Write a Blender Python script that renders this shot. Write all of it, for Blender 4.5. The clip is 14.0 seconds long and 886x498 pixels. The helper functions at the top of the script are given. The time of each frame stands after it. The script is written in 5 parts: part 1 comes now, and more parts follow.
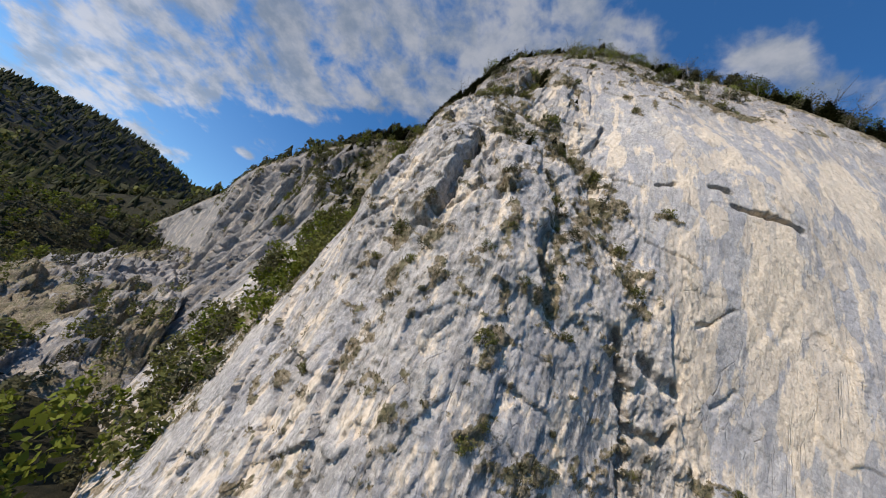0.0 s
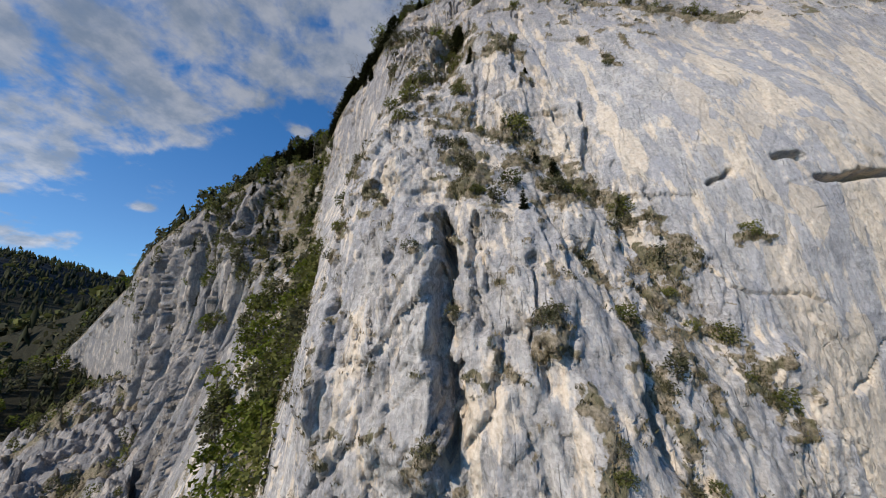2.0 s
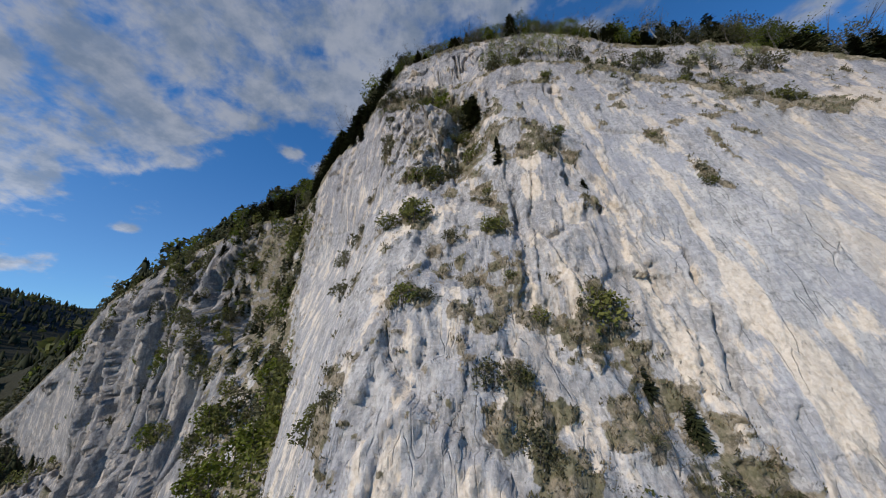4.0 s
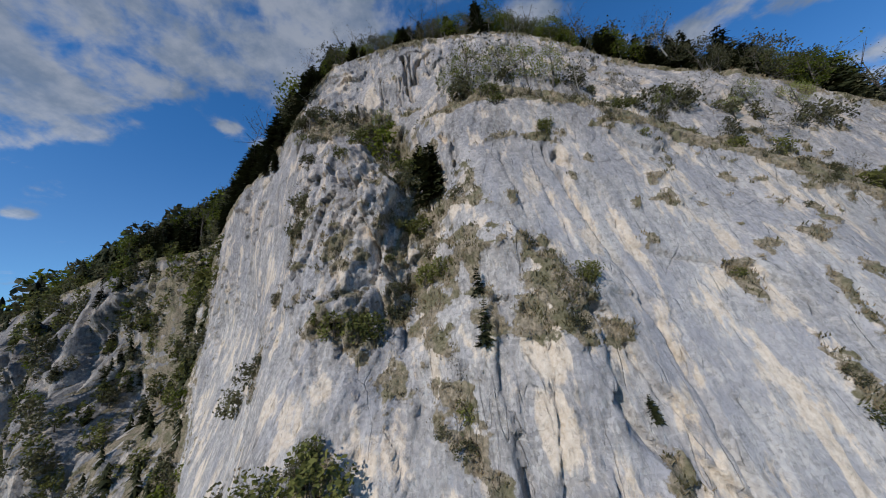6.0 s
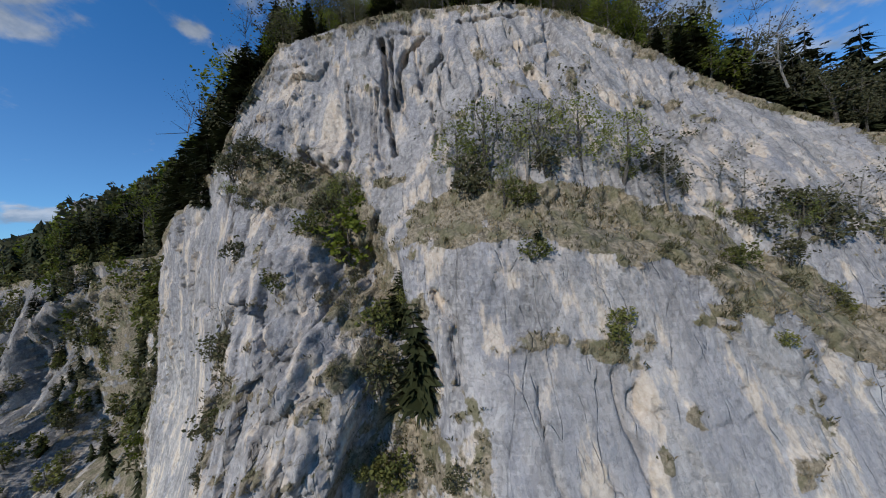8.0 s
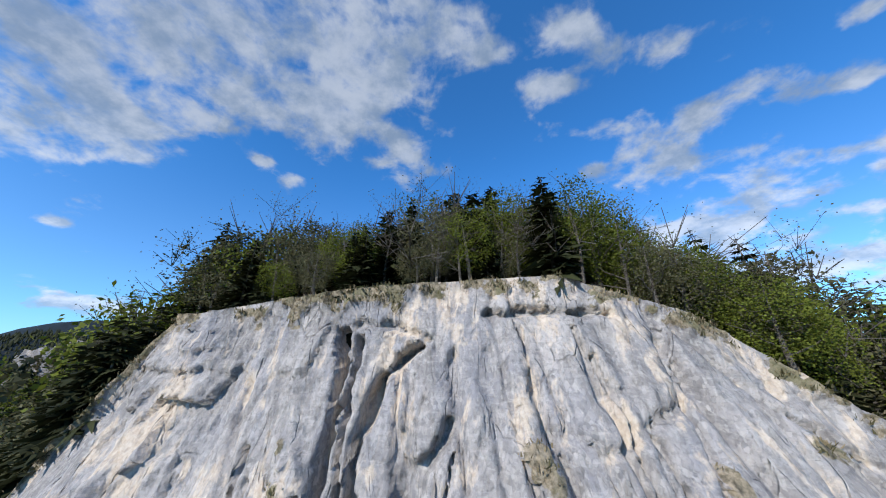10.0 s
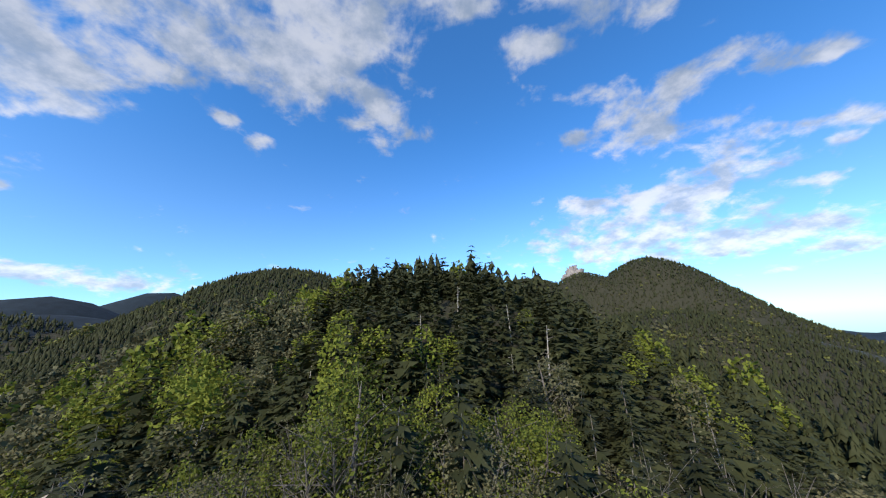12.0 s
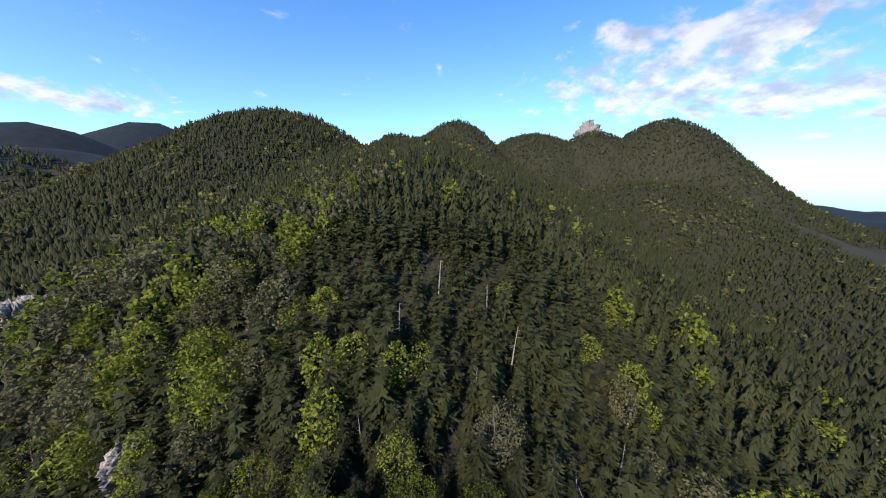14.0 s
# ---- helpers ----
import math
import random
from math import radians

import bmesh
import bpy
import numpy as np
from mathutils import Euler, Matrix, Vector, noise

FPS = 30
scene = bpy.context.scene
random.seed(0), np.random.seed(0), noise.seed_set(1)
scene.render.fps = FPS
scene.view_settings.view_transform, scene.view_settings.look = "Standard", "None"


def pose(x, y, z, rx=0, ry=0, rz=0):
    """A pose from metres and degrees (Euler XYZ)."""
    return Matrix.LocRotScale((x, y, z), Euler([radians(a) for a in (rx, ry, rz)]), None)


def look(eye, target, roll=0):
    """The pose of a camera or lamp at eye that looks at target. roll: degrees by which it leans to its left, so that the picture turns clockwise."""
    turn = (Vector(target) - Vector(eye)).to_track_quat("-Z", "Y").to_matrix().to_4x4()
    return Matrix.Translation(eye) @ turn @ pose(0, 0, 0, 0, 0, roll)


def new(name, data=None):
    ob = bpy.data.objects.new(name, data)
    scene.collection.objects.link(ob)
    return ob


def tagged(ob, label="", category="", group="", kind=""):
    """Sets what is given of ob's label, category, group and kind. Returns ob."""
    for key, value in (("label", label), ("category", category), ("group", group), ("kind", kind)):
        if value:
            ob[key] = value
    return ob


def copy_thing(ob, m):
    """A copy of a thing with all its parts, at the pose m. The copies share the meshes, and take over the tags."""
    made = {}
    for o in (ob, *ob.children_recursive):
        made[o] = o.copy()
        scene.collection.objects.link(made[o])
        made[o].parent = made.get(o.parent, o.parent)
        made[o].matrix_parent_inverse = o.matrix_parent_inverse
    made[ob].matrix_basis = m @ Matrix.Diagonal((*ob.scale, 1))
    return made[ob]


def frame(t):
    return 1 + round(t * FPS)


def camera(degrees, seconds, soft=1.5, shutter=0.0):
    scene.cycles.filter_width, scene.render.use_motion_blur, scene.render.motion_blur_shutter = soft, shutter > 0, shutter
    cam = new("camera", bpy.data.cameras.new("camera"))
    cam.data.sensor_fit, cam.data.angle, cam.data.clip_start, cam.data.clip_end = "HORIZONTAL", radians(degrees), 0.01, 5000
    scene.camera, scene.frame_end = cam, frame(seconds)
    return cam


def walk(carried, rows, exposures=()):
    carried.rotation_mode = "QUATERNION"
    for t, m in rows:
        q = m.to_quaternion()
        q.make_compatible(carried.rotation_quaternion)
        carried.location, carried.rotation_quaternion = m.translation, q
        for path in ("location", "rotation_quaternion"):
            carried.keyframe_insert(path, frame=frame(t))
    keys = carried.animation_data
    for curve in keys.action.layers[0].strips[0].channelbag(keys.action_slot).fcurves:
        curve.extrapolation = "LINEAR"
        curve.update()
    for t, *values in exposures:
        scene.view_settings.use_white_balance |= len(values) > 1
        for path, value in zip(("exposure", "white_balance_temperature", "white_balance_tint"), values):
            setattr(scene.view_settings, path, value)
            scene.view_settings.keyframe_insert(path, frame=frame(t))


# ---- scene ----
# A drone climbs a limestone cliff, crosses its wooded crest and rises over the forest behind.
# x to the right along the face, y into the mountain, z up; metres.
cam = camera(112.4, 14.0, 1.1)
ROWS = [  # seconds, x, y, z, turn to the left, tilt up, roll
(0.0, 0.00, -0.00, 45.00, 17.89, 18.25, 23.04),
(0.5, -2.35, 3.99, 54.10, 17.47, 16.03, 20.27),
(1.0, -5.24, 7.78, 61.66, 13.06, 13.39, 11.80),
(1.5, -8.37, 10.72, 68.43, 11.31, 12.81, 6.57),
(2.0, -11.54, 13.54, 75.15, 9.17, 12.69, -2.32),
(2.5, -14.07, 16.12, 81.94, 7.87, 12.16, -7.36),
(3.0, -15.92, 20.00, 88.79, 8.08, 13.45, -6.90),
(3.5, -16.93, 23.96, 96.23, 8.06, 16.16, -5.73),
(3.7, -17.12, 25.06, 99.08, 8.51, 16.68, -3.75),
(5.8, -15.82, 42.57, 128.80, -0.72, 13.06, -6.56),
(6.0, -15.69, 43.43, 131.34, -0.70, 12.17, -6.54),
(6.5, -14.85, 46.37, 138.94, -0.09, 11.62, -4.86),
(7.0, -14.18, 49.55, 146.52, 0.43, 10.50, -2.07),
(7.5, -13.77, 52.80, 153.34, -0.09, 5.51, -2.38),
(8.0, -13.15, 56.43, 159.95, -1.09, -0.34, -4.54),
(8.5, -12.85, 60.61, 168.38, -0.29, 3.40, -2.78),
(9.0, -12.25, 67.38, 178.41, 1.20, 13.27, 0.12),
(9.2, -11.98, 68.73, 181.17, 1.44, 16.76, 0.23),
(11.3, -6.97, 90.77, 211.82, -1.58, 22.13, -2.94),
(11.5, -6.60, 90.60, 214.99, -1.87, 20.73, -2.72),
(12.0, -5.93, 89.57, 225.10, -3.26, 14.51, -1.76),
(12.5, -5.02, 88.68, 235.71, -4.35, 6.57, -1.02),
(13.0, -3.53, 91.41, 246.40, -3.21, -10.74, -0.58),
(13.5, -2.08, 92.91, 255.40, -3.74, -15.68, 0.09),
(14.0, -0.33, 95.89, 265.51, -3.21, -14.47, 2.08),
]
walk(cam, [(t, pose(x, y, z, 90 + tilt, 0, turn) @ pose(0, 0, 0, 0, 0, roll)) for t, x, y, z, turn, tilt, roll in ROWS],
     exposures=[(0.0, 0.22, 7100, 12), (1.0, 0.18, 7000, 12), (2.0, 0.06, 6850, 11), (3.5, -0.06, 6650, 11), (5.8, -0.16, 6450, 10), (7.5, -0.22, 6400, 9), (9.2, 0.24, 6200, 8), (11.3, 0.80, 6650, 10), (12.5, 0.80, 6900, 13), (14.0, 0.86, 7100, 16)])

# ---- light ----
TO_SUN = Vector((-0.48, -0.69, 0.54)).normalized()
sun = new("sun", bpy.data.lights.new("sun", "SUN"))
sun.data.energy, sun.data.angle, sun.data.color = 4.4, radians(0.5), (1.0, 0.93, 0.85)
sun.matrix_world = look((0, 0, 400), Vector((0, 0, 400)) - TO_SUN)


class Nodes:
    """Short hand for building a node tree."""

    def __init__(self, tree):
        self.tree = tree
        tree.nodes.clear()

    def add(self, kind, **inputs):
        node = self.tree.nodes.new(kind)
        for key, value in inputs.items():
            key = int(key[1:]) if key[0] == "i" and key[1:].isdigit() else key.replace("_", " ")
            if isinstance(value, bpy.types.NodeSocket):
                self.tree.links.new(value, node.inputs[key])
            else:
                node.inputs[key].default_value = value
        return node

    def math(self, op, a, b=0.0, c=0.0, clamp=False):
        node = self.add("ShaderNodeMath", i0=a, i1=b, i2=c)
        node.operation, node.use_clamp = op, clamp
        return node.outputs[0]

    def mix(self, fac, a, b):
        node = self.add("ShaderNodeMix")
        node.data_type = "RGBA"
        for key, value in ((0, fac), (6, a), (7, b)):
            if isinstance(value, bpy.types.NodeSocket):
                self.tree.links.new(value, node.inputs[key])
            else:
                node.inputs[key].default_value = (*value, 1) if isinstance(value, tuple) and len(value) == 3 else value
        return node.outputs[2]

    def ramp(self, fac, low, high):
        node = self.add("ShaderNodeMapRange", i0=fac, i1=low, i2=high)
        node.interpolation_type = "SMOOTHSTEP"
        return node.outputs[0]

    def noise(self, vector, scale, detail=4.0, rough=0.55, warp=0.0):
        return self.add("ShaderNodeTexNoise", Vector=vector, Scale=scale, Detail=detail, Roughness=rough, Distortion=warp).outputs[0]

    def stretch(self, vector, sx, sy, sz, turn=0.0):
        return self.add("ShaderNodeMapping", i0=vector, i2=(0, turn, 0), i3=(sx, sy, sz)).outputs[0]


world = bpy.data.worlds.new("sky")
scene.world = world
world.use_nodes = True
n = Nodes(world.node_tree)
sky = n.add("ShaderNodeTexSky")
sky.sky_type, sky.sun_disc = "NISHITA", False
sky.sun_elevation, sky.sun_rotation = math.asin(TO_SUN.z), math.atan2(TO_SUN.x, TO_SUN.y)
sky.altitude, sky.air_density, sky.dust_density, sky.ozone_density = 900, 1.0, 0.8, 4.0
ray = n.add("ShaderNodeTexCoord").outputs["Generated"]
part_xyz = n.add("ShaderNodeSeparateXYZ", i0=ray)
rise = n.math("ADD", n.math("MAXIMUM", part_xyz.outputs[2], 0.0), 0.10)
roof = n.add("ShaderNodeCombineXYZ", i0=n.math("DIVIDE", part_xyz.outputs[0], rise), i1=n.math("DIVIDE", part_xyz.outputs[1], rise)).outputs[0]
# where the clouds lie on their flat ceiling: across, ahead, half width, half length
CLOUD_BANK = ((-1.08, 0.59, 0.16, 0.12), (-0.89, 0.60, 0.17, 0.13), (-0.72, 0.64, 0.15, 0.12), (-0.66, 0.51, 0.17, 0.07), (-0.46, 0.53, 0.14, 0.08), (-0.29, 0.52, 0.09, 0.04), (-0.37, 0.66, 0.12, 0.08), (-0.36, 0.86, 0.18, 0.11),
              (-0.19, 1.13, 0.13, 0.10), (-0.20, 0.73, 0.09, 0.05), (-0.52, 0.84, 0.09, 0.10), (-0.87, 0.84, 0.09, 0.05), (-1.26, 0.77, 0.08, 0.05), (-0.02, 0.60, 0.07, 0.06), (0.07, 0.57, 0.05, 0.04), (-0.80, 1.08, 0.05, 0.04),
              (-0.74, 1.21, 0.05, 0.05), (-1.52, 0.96, 0.07, 0.04), (-1.31, 1.00, 0.06, 0.04), (0.17, 0.64, 0.05, 0.04), (-3.20, 3.34, 0.39, 0.45), (-3.47, 2.72, 0.18, 0.18), (-2.12, 1.41, 0.05, 0.04), (-0.17, 0.52, 0.06, 0.04),
              (-1.50, 0.66, 0.40, 0.13))
CLOUD_VEIL = ((-1.95, 0.70, 0.62, 0.17), (-2.8, 0.84, 0.55, 0.20), (-1.1, 0.40, 0.5, 0.12), (-0.5, 0.36, 0.4, 0.10), (-3.9, 1.3, 0.7, 0.3))
CLOUD_PUFFS = ((0.37, 0.76, 0.08, 0.04), (0.58, 0.62, 0.09, 0.04), (0.38, 0.59, 0.07, 0.04), (1.06, 0.73, 0.11, 0.06), (0.63, 0.93, 0.13, 0.06), (0.80, 1.05, 0.05, 0.05), (0.97, 0.92, 0.11, 0.08), (1.03, 1.15, 0.11, 0.08),
               (1.60, 1.27, 0.25, 0.17), (1.58, 1.76, 0.21, 0.17), (2.04, 2.10, 0.48, 0.25), (1.70, 2.76, 0.54, 0.44), (2.73, 2.62, 0.26, 0.28), (2.79, 2.04, 0.26, 0.28), (1.82, 0.96, 0.07, 0.04), (1.91, 1.07, 0.05, 0.04),
               (1.58, 1.05, 0.09, 0.04), (1.34, 0.70, 0.05, 0.04), (1.11, 0.53, 0.05, 0.04), (3.58, 2.31, 0.26, 0.33), (3.95, 3.05, 0.16, 0.20), (0.70, 1.19, 0.06, 0.05), (2.21, 1.39, 0.07, 0.07), (1.10, 1.86, 0.12, 0.10))
flat = n.add("ShaderNodeSeparateXYZ", i0=roof)
heap = 0.0
for cu, cv, wide, deep in CLOUD_BANK + CLOUD_VEIL + CLOUD_PUFFS:
    du = n.math("MULTIPLY", n.math("SUBTRACT", flat.outputs[0], cu), 0.7 / wide)
    dv = n.math("MULTIPLY", n.math("SUBTRACT", flat.outputs[1], cv), 0.7 / deep)
    heap = n.math("ADD", heap, n.math("EXPONENT", n.math("MULTIPLY", n.math("ADD", n.math("MULTIPLY", du, du), n.math("MULTIPLY", dv, dv)), -0.9)))
heap = n.math("MINIMUM", heap, 1.0)
puff_rise = n.math("ADD", n.math("MAXIMUM", part_xyz.outputs[2], 0.0), 0.38)
puff = n.add("ShaderNodeCombineXYZ", i0=n.math("DIVIDE", part_xyz.outputs[0], puff_rise), i1=n.math("DIVIDE", part_xyz.outputs[1], puff_rise)).outputs[0]
big = n.noise(puff, 5.5, 4.0, 0.6, 0.5)
fine = n.noise(puff, 11.0, 9.0, 0.62, 0.2)
cover = n.math("ADD", n.math("MULTIPLY", heap, 1.15), n.math("ADD", n.math("MULTIPLY", n.math("SUBTRACT", fine, 0.5), 2.2), n.math("MULTIPLY", n.math("SUBTRACT", big, 0.5), 2.6)))
mask = n.math("MULTIPLY", n.ramp(cover, 0.42, 1.30), n.math("ADD", 0.72, n.math("MULTIPLY", fine, 0.45)), clamp=True)
shade = n.noise(puff, 6.5, 6.0, 0.6)
tone = n.mix(n.ramp(shade, 0.36, 0.62), (1.9, 2.5, 3.5), (3.9, 4.3, 5.1))
blue = n.mix(1.0, sky.outputs[0], n.mix(n.ramp(part_xyz.outputs[2], 0.18, 0.62), (0.92, 1.40, 1.76), (0.54, 1.34, 1.90)))
blue.node.blend_type = "MULTIPLY"
near_rim = n.math("ADD", 1.0, n.math("MULTIPLY", n.ramp(part_xyz.outputs[2], 0.60, 0.15), 0.60))
lit = n.mix(1.0, tone, n.add("ShaderNodeCombineXYZ", i0=near_rim, i1=near_rim, i2=near_rim).outputs[0])
lit.node.blend_type = "MULTIPLY"
colour = n.mix(n.math("MULTIPLY", mask, 0.92), blue, lit)
back = n.add("ShaderNodeBackground", Color=colour, Strength=0.090)
n.add("ShaderNodeOutputWorld", Surface=back.outputs[0])

# ---- materials ----
def material(name, rough=0.9, bump=None, spec=0.2):
    """An empty principled material: its nodes, its coordinates in metres and a function that finishes it."""
    mat = bpy.data.materials.new(name)
    mat.use_nodes = True
    n = Nodes(mat.node_tree)
    where = n.add("ShaderNodeTexCoord").outputs["Object"]

    def finish(colour, height=None, depth=0.05, roughness=rough, through_light=0.0, tilt=None):
        shader = n.add("ShaderNodeBsdfPrincipled", Base_Color=colour, Roughness=roughness)
        shader.inputs["Specular IOR Level"].default_value = spec
        if height is not None:
            lift = n.add("ShaderNodeBump", Height=height, Distance=depth, Strength=1.0)
            if tilt is not None:
                n.tree.links.new(tilt, lift.inputs["Normal"])
            n.tree.links.new(lift.outputs[0], shader.inputs["Normal"])
        out = shader.outputs[0]
        if through_light:
            glow = n.add("ShaderNodeBsdfTranslucent", Color=colour)
            out = n.add("ShaderNodeMixShader", i0=through_light, i1=out, i2=glow.outputs[0]).outputs[0]
        n.add("ShaderNodeOutputMaterial", Surface=out)
        return mat

    return n, where, finish


# warm, freshly broken places on the face: x, z, half width, half height
STAINS = ((10.6, 98, 2.6, 6.5), (9.4, 106, 1.6, 6), (9.2, 117, 0.7, 9), (-8.6, 128.6, 1.8, 3.5), (0, 106, 0.9, 9), (31.5, 116.5, 3.6, 6), (34.5, 107, 2.6, 6), (26.8, 58, 1.8, 11), (25.4, 68, 1.3, 6),
          (42.5, 76, 4.5, 17), (37.5, 80, 2.2, 14), (52, 138, 6, 8), (-9.2, 123, 1.6, 3), (45, 60, 4, 10), (62, 110, 8, 16), (66, 80, 8, 16), (-27, 177, 2.2, 7), (-24, 170, 1.5, 4), (-14, 66, 1, 5), (47, 104, 4, 9))


def rock_material(name, warmth=1.0, dull=0.0, tone=1.0):
    """Limestone: grey and blue-grey with pale streaks down the wall, warm fresh breaks, stepped blocks with facet light
    and micro-shadow in their colour, dark runnels and lichen.
    """
    n, where, finish = material(name)
    drift = n.add("ShaderNodeTexNoise", Vector=where, Scale=0.5, Detail=4.0).outputs[1]
    bent = n.add("ShaderNodeVectorMath", i0=where, i1=n.stretch(drift, 0.5, 0.5, 0.5)).outputs[0]
    place = n.add("ShaderNodeSeparateXYZ", i0=where)
    broad = n.noise(where, 0.055, 4.0, 0.6)
    patch = n.noise(n.stretch(bent, 1.0, 1.0, 0.5), 0.30, 7.0, 0.66)
    sheet = n.noise(n.stretch(where, 0.16, 0.12, 0.022, 0.14), 1.0, 5.0, 0.6, 0.4)
    streak = n.noise(n.stretch(where, 0.60, 0.3, 0.040, 0.12), 1.0, 5.0, 0.62, 0.3)
    streak_fine = n.noise(n.stretch(where, 2.4, 1.2, 0.14, 0.12), 1.0, 4.0, 0.6)
    grit = n.noise(where, 2.3, 8.0, 0.68)
    grain = n.noise(where, 11.0, 4.0, 0.7)
    smooth_normal = n.add("ShaderNodeNewGeometry").outputs["Normal"]
    steps, lean = [], smooth_normal
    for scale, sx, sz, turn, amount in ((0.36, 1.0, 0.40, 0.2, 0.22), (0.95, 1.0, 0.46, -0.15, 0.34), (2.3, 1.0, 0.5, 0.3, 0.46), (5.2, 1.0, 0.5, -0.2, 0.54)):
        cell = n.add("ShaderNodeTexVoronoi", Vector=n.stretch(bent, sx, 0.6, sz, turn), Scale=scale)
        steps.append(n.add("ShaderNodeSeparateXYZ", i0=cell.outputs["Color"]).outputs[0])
        spun = n.add("ShaderNodeVectorMath", i0=cell.outputs["Color"], i1=(0.5, 0.5, 0.5))
        spun.operation = "SUBTRACT"
        lean = n.add("ShaderNodeVectorMath", i0=lean, i1=n.stretch(spun.outputs[0], amount, amount * 0.4, amount)).outputs[0]
    unit = n.add("ShaderNodeVectorMath", i0=lean)
    unit.operation = "NORMALIZE"
    slab = n.ramp(n.math("ADD", n.math("ADD", place.outputs[0], n.math("MULTIPLY", n.math("SUBTRACT", place.outputs[2], 105.0), 0.42)), n.math("MULTIPLY", n.math("SUBTRACT", sheet, 0.5), 50.0)), -2.0, 14.0)
    slab = n.math("MULTIPLY", slab, n.ramp(place.outputs[2], 158.0, 140.0))
    low, high = [tuple(c * tone for c in t) for t in ((0.228, 0.218, 0.211), (0.425, 0.404, 0.384))]
    base = n.mix(n.ramp(patch, 0.34, 0.64), low, high)
    base = n.mix(n.math("MULTIPLY", slab, 0.80 * warmth), base, n.mix(n.ramp(patch, 0.3, 0.66), (0.325, 0.317, 0.312), (0.485, 0.464, 0.440)))
    base = n.mix(n.math("MULTIPLY", n.ramp(sheet, 0.52, 0.57), 0.48), base, (0.275 * tone, 0.278 * tone, 0.300 * tone))
    base = n.mix(n.math("MULTIPLY", n.ramp(sheet, 0.47, 0.42), 0.20), base, (0.53 * tone, 0.50 * tone, 0.45 * tone))
    base = n.mix(n.math("MULTIPLY", n.ramp(grit, 0.53, 0.70), 0.34), base, (0.57 * tone, 0.53 * tone, 0.475 * tone))
    base = n.mix(n.math("MULTIPLY", n.ramp(grit, 0.47, 0.36), 0.42), base, (0.12, 0.12, 0.118))
    # lighter and darker cells paint sunlit facets and tiny shadows into the colour
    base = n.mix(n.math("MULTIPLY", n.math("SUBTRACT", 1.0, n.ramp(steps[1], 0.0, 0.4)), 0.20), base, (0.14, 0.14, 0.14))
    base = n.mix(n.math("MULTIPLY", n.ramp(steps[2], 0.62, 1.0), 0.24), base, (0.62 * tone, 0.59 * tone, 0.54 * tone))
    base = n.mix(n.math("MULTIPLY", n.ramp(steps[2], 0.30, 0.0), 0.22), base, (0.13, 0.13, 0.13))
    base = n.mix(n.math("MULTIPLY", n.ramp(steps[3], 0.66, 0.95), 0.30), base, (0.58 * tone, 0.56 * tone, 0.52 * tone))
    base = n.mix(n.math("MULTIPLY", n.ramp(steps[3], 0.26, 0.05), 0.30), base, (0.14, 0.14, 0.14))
    bed = n.noise(n.stretch(bent, 0.55, 0.5, 2.6, 0.25), 1.3, 6.0, 0.65)
    base = n.mix(n.math("MULTIPLY", n.ramp(bed, 0.56, 0.66), 0.34), base, (0.15, 0.148, 0.146))
    base = n.mix(n.math("MULTIPLY", n.ramp(bed, 0.44, 0.35), 0.30), base, (0.56 * tone, 0.54 * tone, 0.50 * tone))
    blue = n.mix(n.math("MULTIPLY", n.ramp(streak, 0.54, 0.66), 0.45), base, (0.27 * tone, 0.272 * tone, 0.29 * tone))
    pale = n.mix(n.math("MULTIPLY", n.ramp(streak_fine, 0.56, 0.70), 0.22), blue, (0.58 * tone, 0.55 * tone, 0.49 * tone))
    pale = n.mix(n.math("MULTIPLY", n.ramp(streak_fine, 0.44, 0.31), 0.20), pale, (0.15 * tone, 0.148 * tone, 0.148 * tone))
    ochre_mask = n.math("MULTIPLY", n.ramp(broad, 0.56, 0.70), n.ramp(streak, 0.44, 0.58))
    ochre_mask = n.math("MULTIPLY", ochre_mask, n.ramp(place.outputs[2], 128.0, 112.0))
    right = n.math("MULTIPLY", n.ramp(place.outputs[0], 15.0, 27.0), n.ramp(place.outputs[2], 140.0, 112.0))
    broken = n.math("MULTIPLY", right, n.ramp(n.math("ADD", steps[0], n.math("ADD", n.math("MULTIPLY", n.math("SUBTRACT", patch, 0.5), 1.1), n.math("MULTIPLY", n.math("SUBTRACT", sheet, 0.5), -2.0))), 0.56, 0.66))
    pale = n.mix(n.math("MULTIPLY", n.math("MULTIPLY", slab, n.ramp(n.math("ADD", steps[0], n.math("MULTIPLY", n.math("SUBTRACT", patch, 0.5), 1.0)), 0.40, 0.30)), 0.42), pale, (0.305 * tone, 0.305 * tone, 0.325 * tone))
    ochre_mask = n.math("MAXIMUM", ochre_mask, n.math("MULTIPLY", broken, 1.3), clamp=True)
    ochre = n.mix(n.math("MULTIPLY", ochre_mask, 0.5 * warmth), pale, (0.60, 0.49, 0.36))
    stain = 0.0
    for cx, cz, wide, tall in STAINS:
        dx = n.math("MULTIPLY", n.math("SUBTRACT", place.outputs[0], cx), 1 / wide)
        dz = n.math("MULTIPLY", n.math("SUBTRACT", place.outputs[2], cz), 1 / tall)
        far = n.math("SQRT", n.math("ADD", n.math("MULTIPLY", dx, dx), n.math("MULTIPLY", dz, dz)))
        stain = n.math("MAXIMUM", stain, n.math("SUBTRACT", 1.0, far))
    stain = n.ramp(n.math("ADD", n.math("ADD", stain, n.math("MULTIPLY", n.math("SUBTRACT", streak, 0.5), 1.3)), n.math("MULTIPLY", n.math("SUBTRACT", patch, 0.5), 1.5)), 0.06, 0.22)
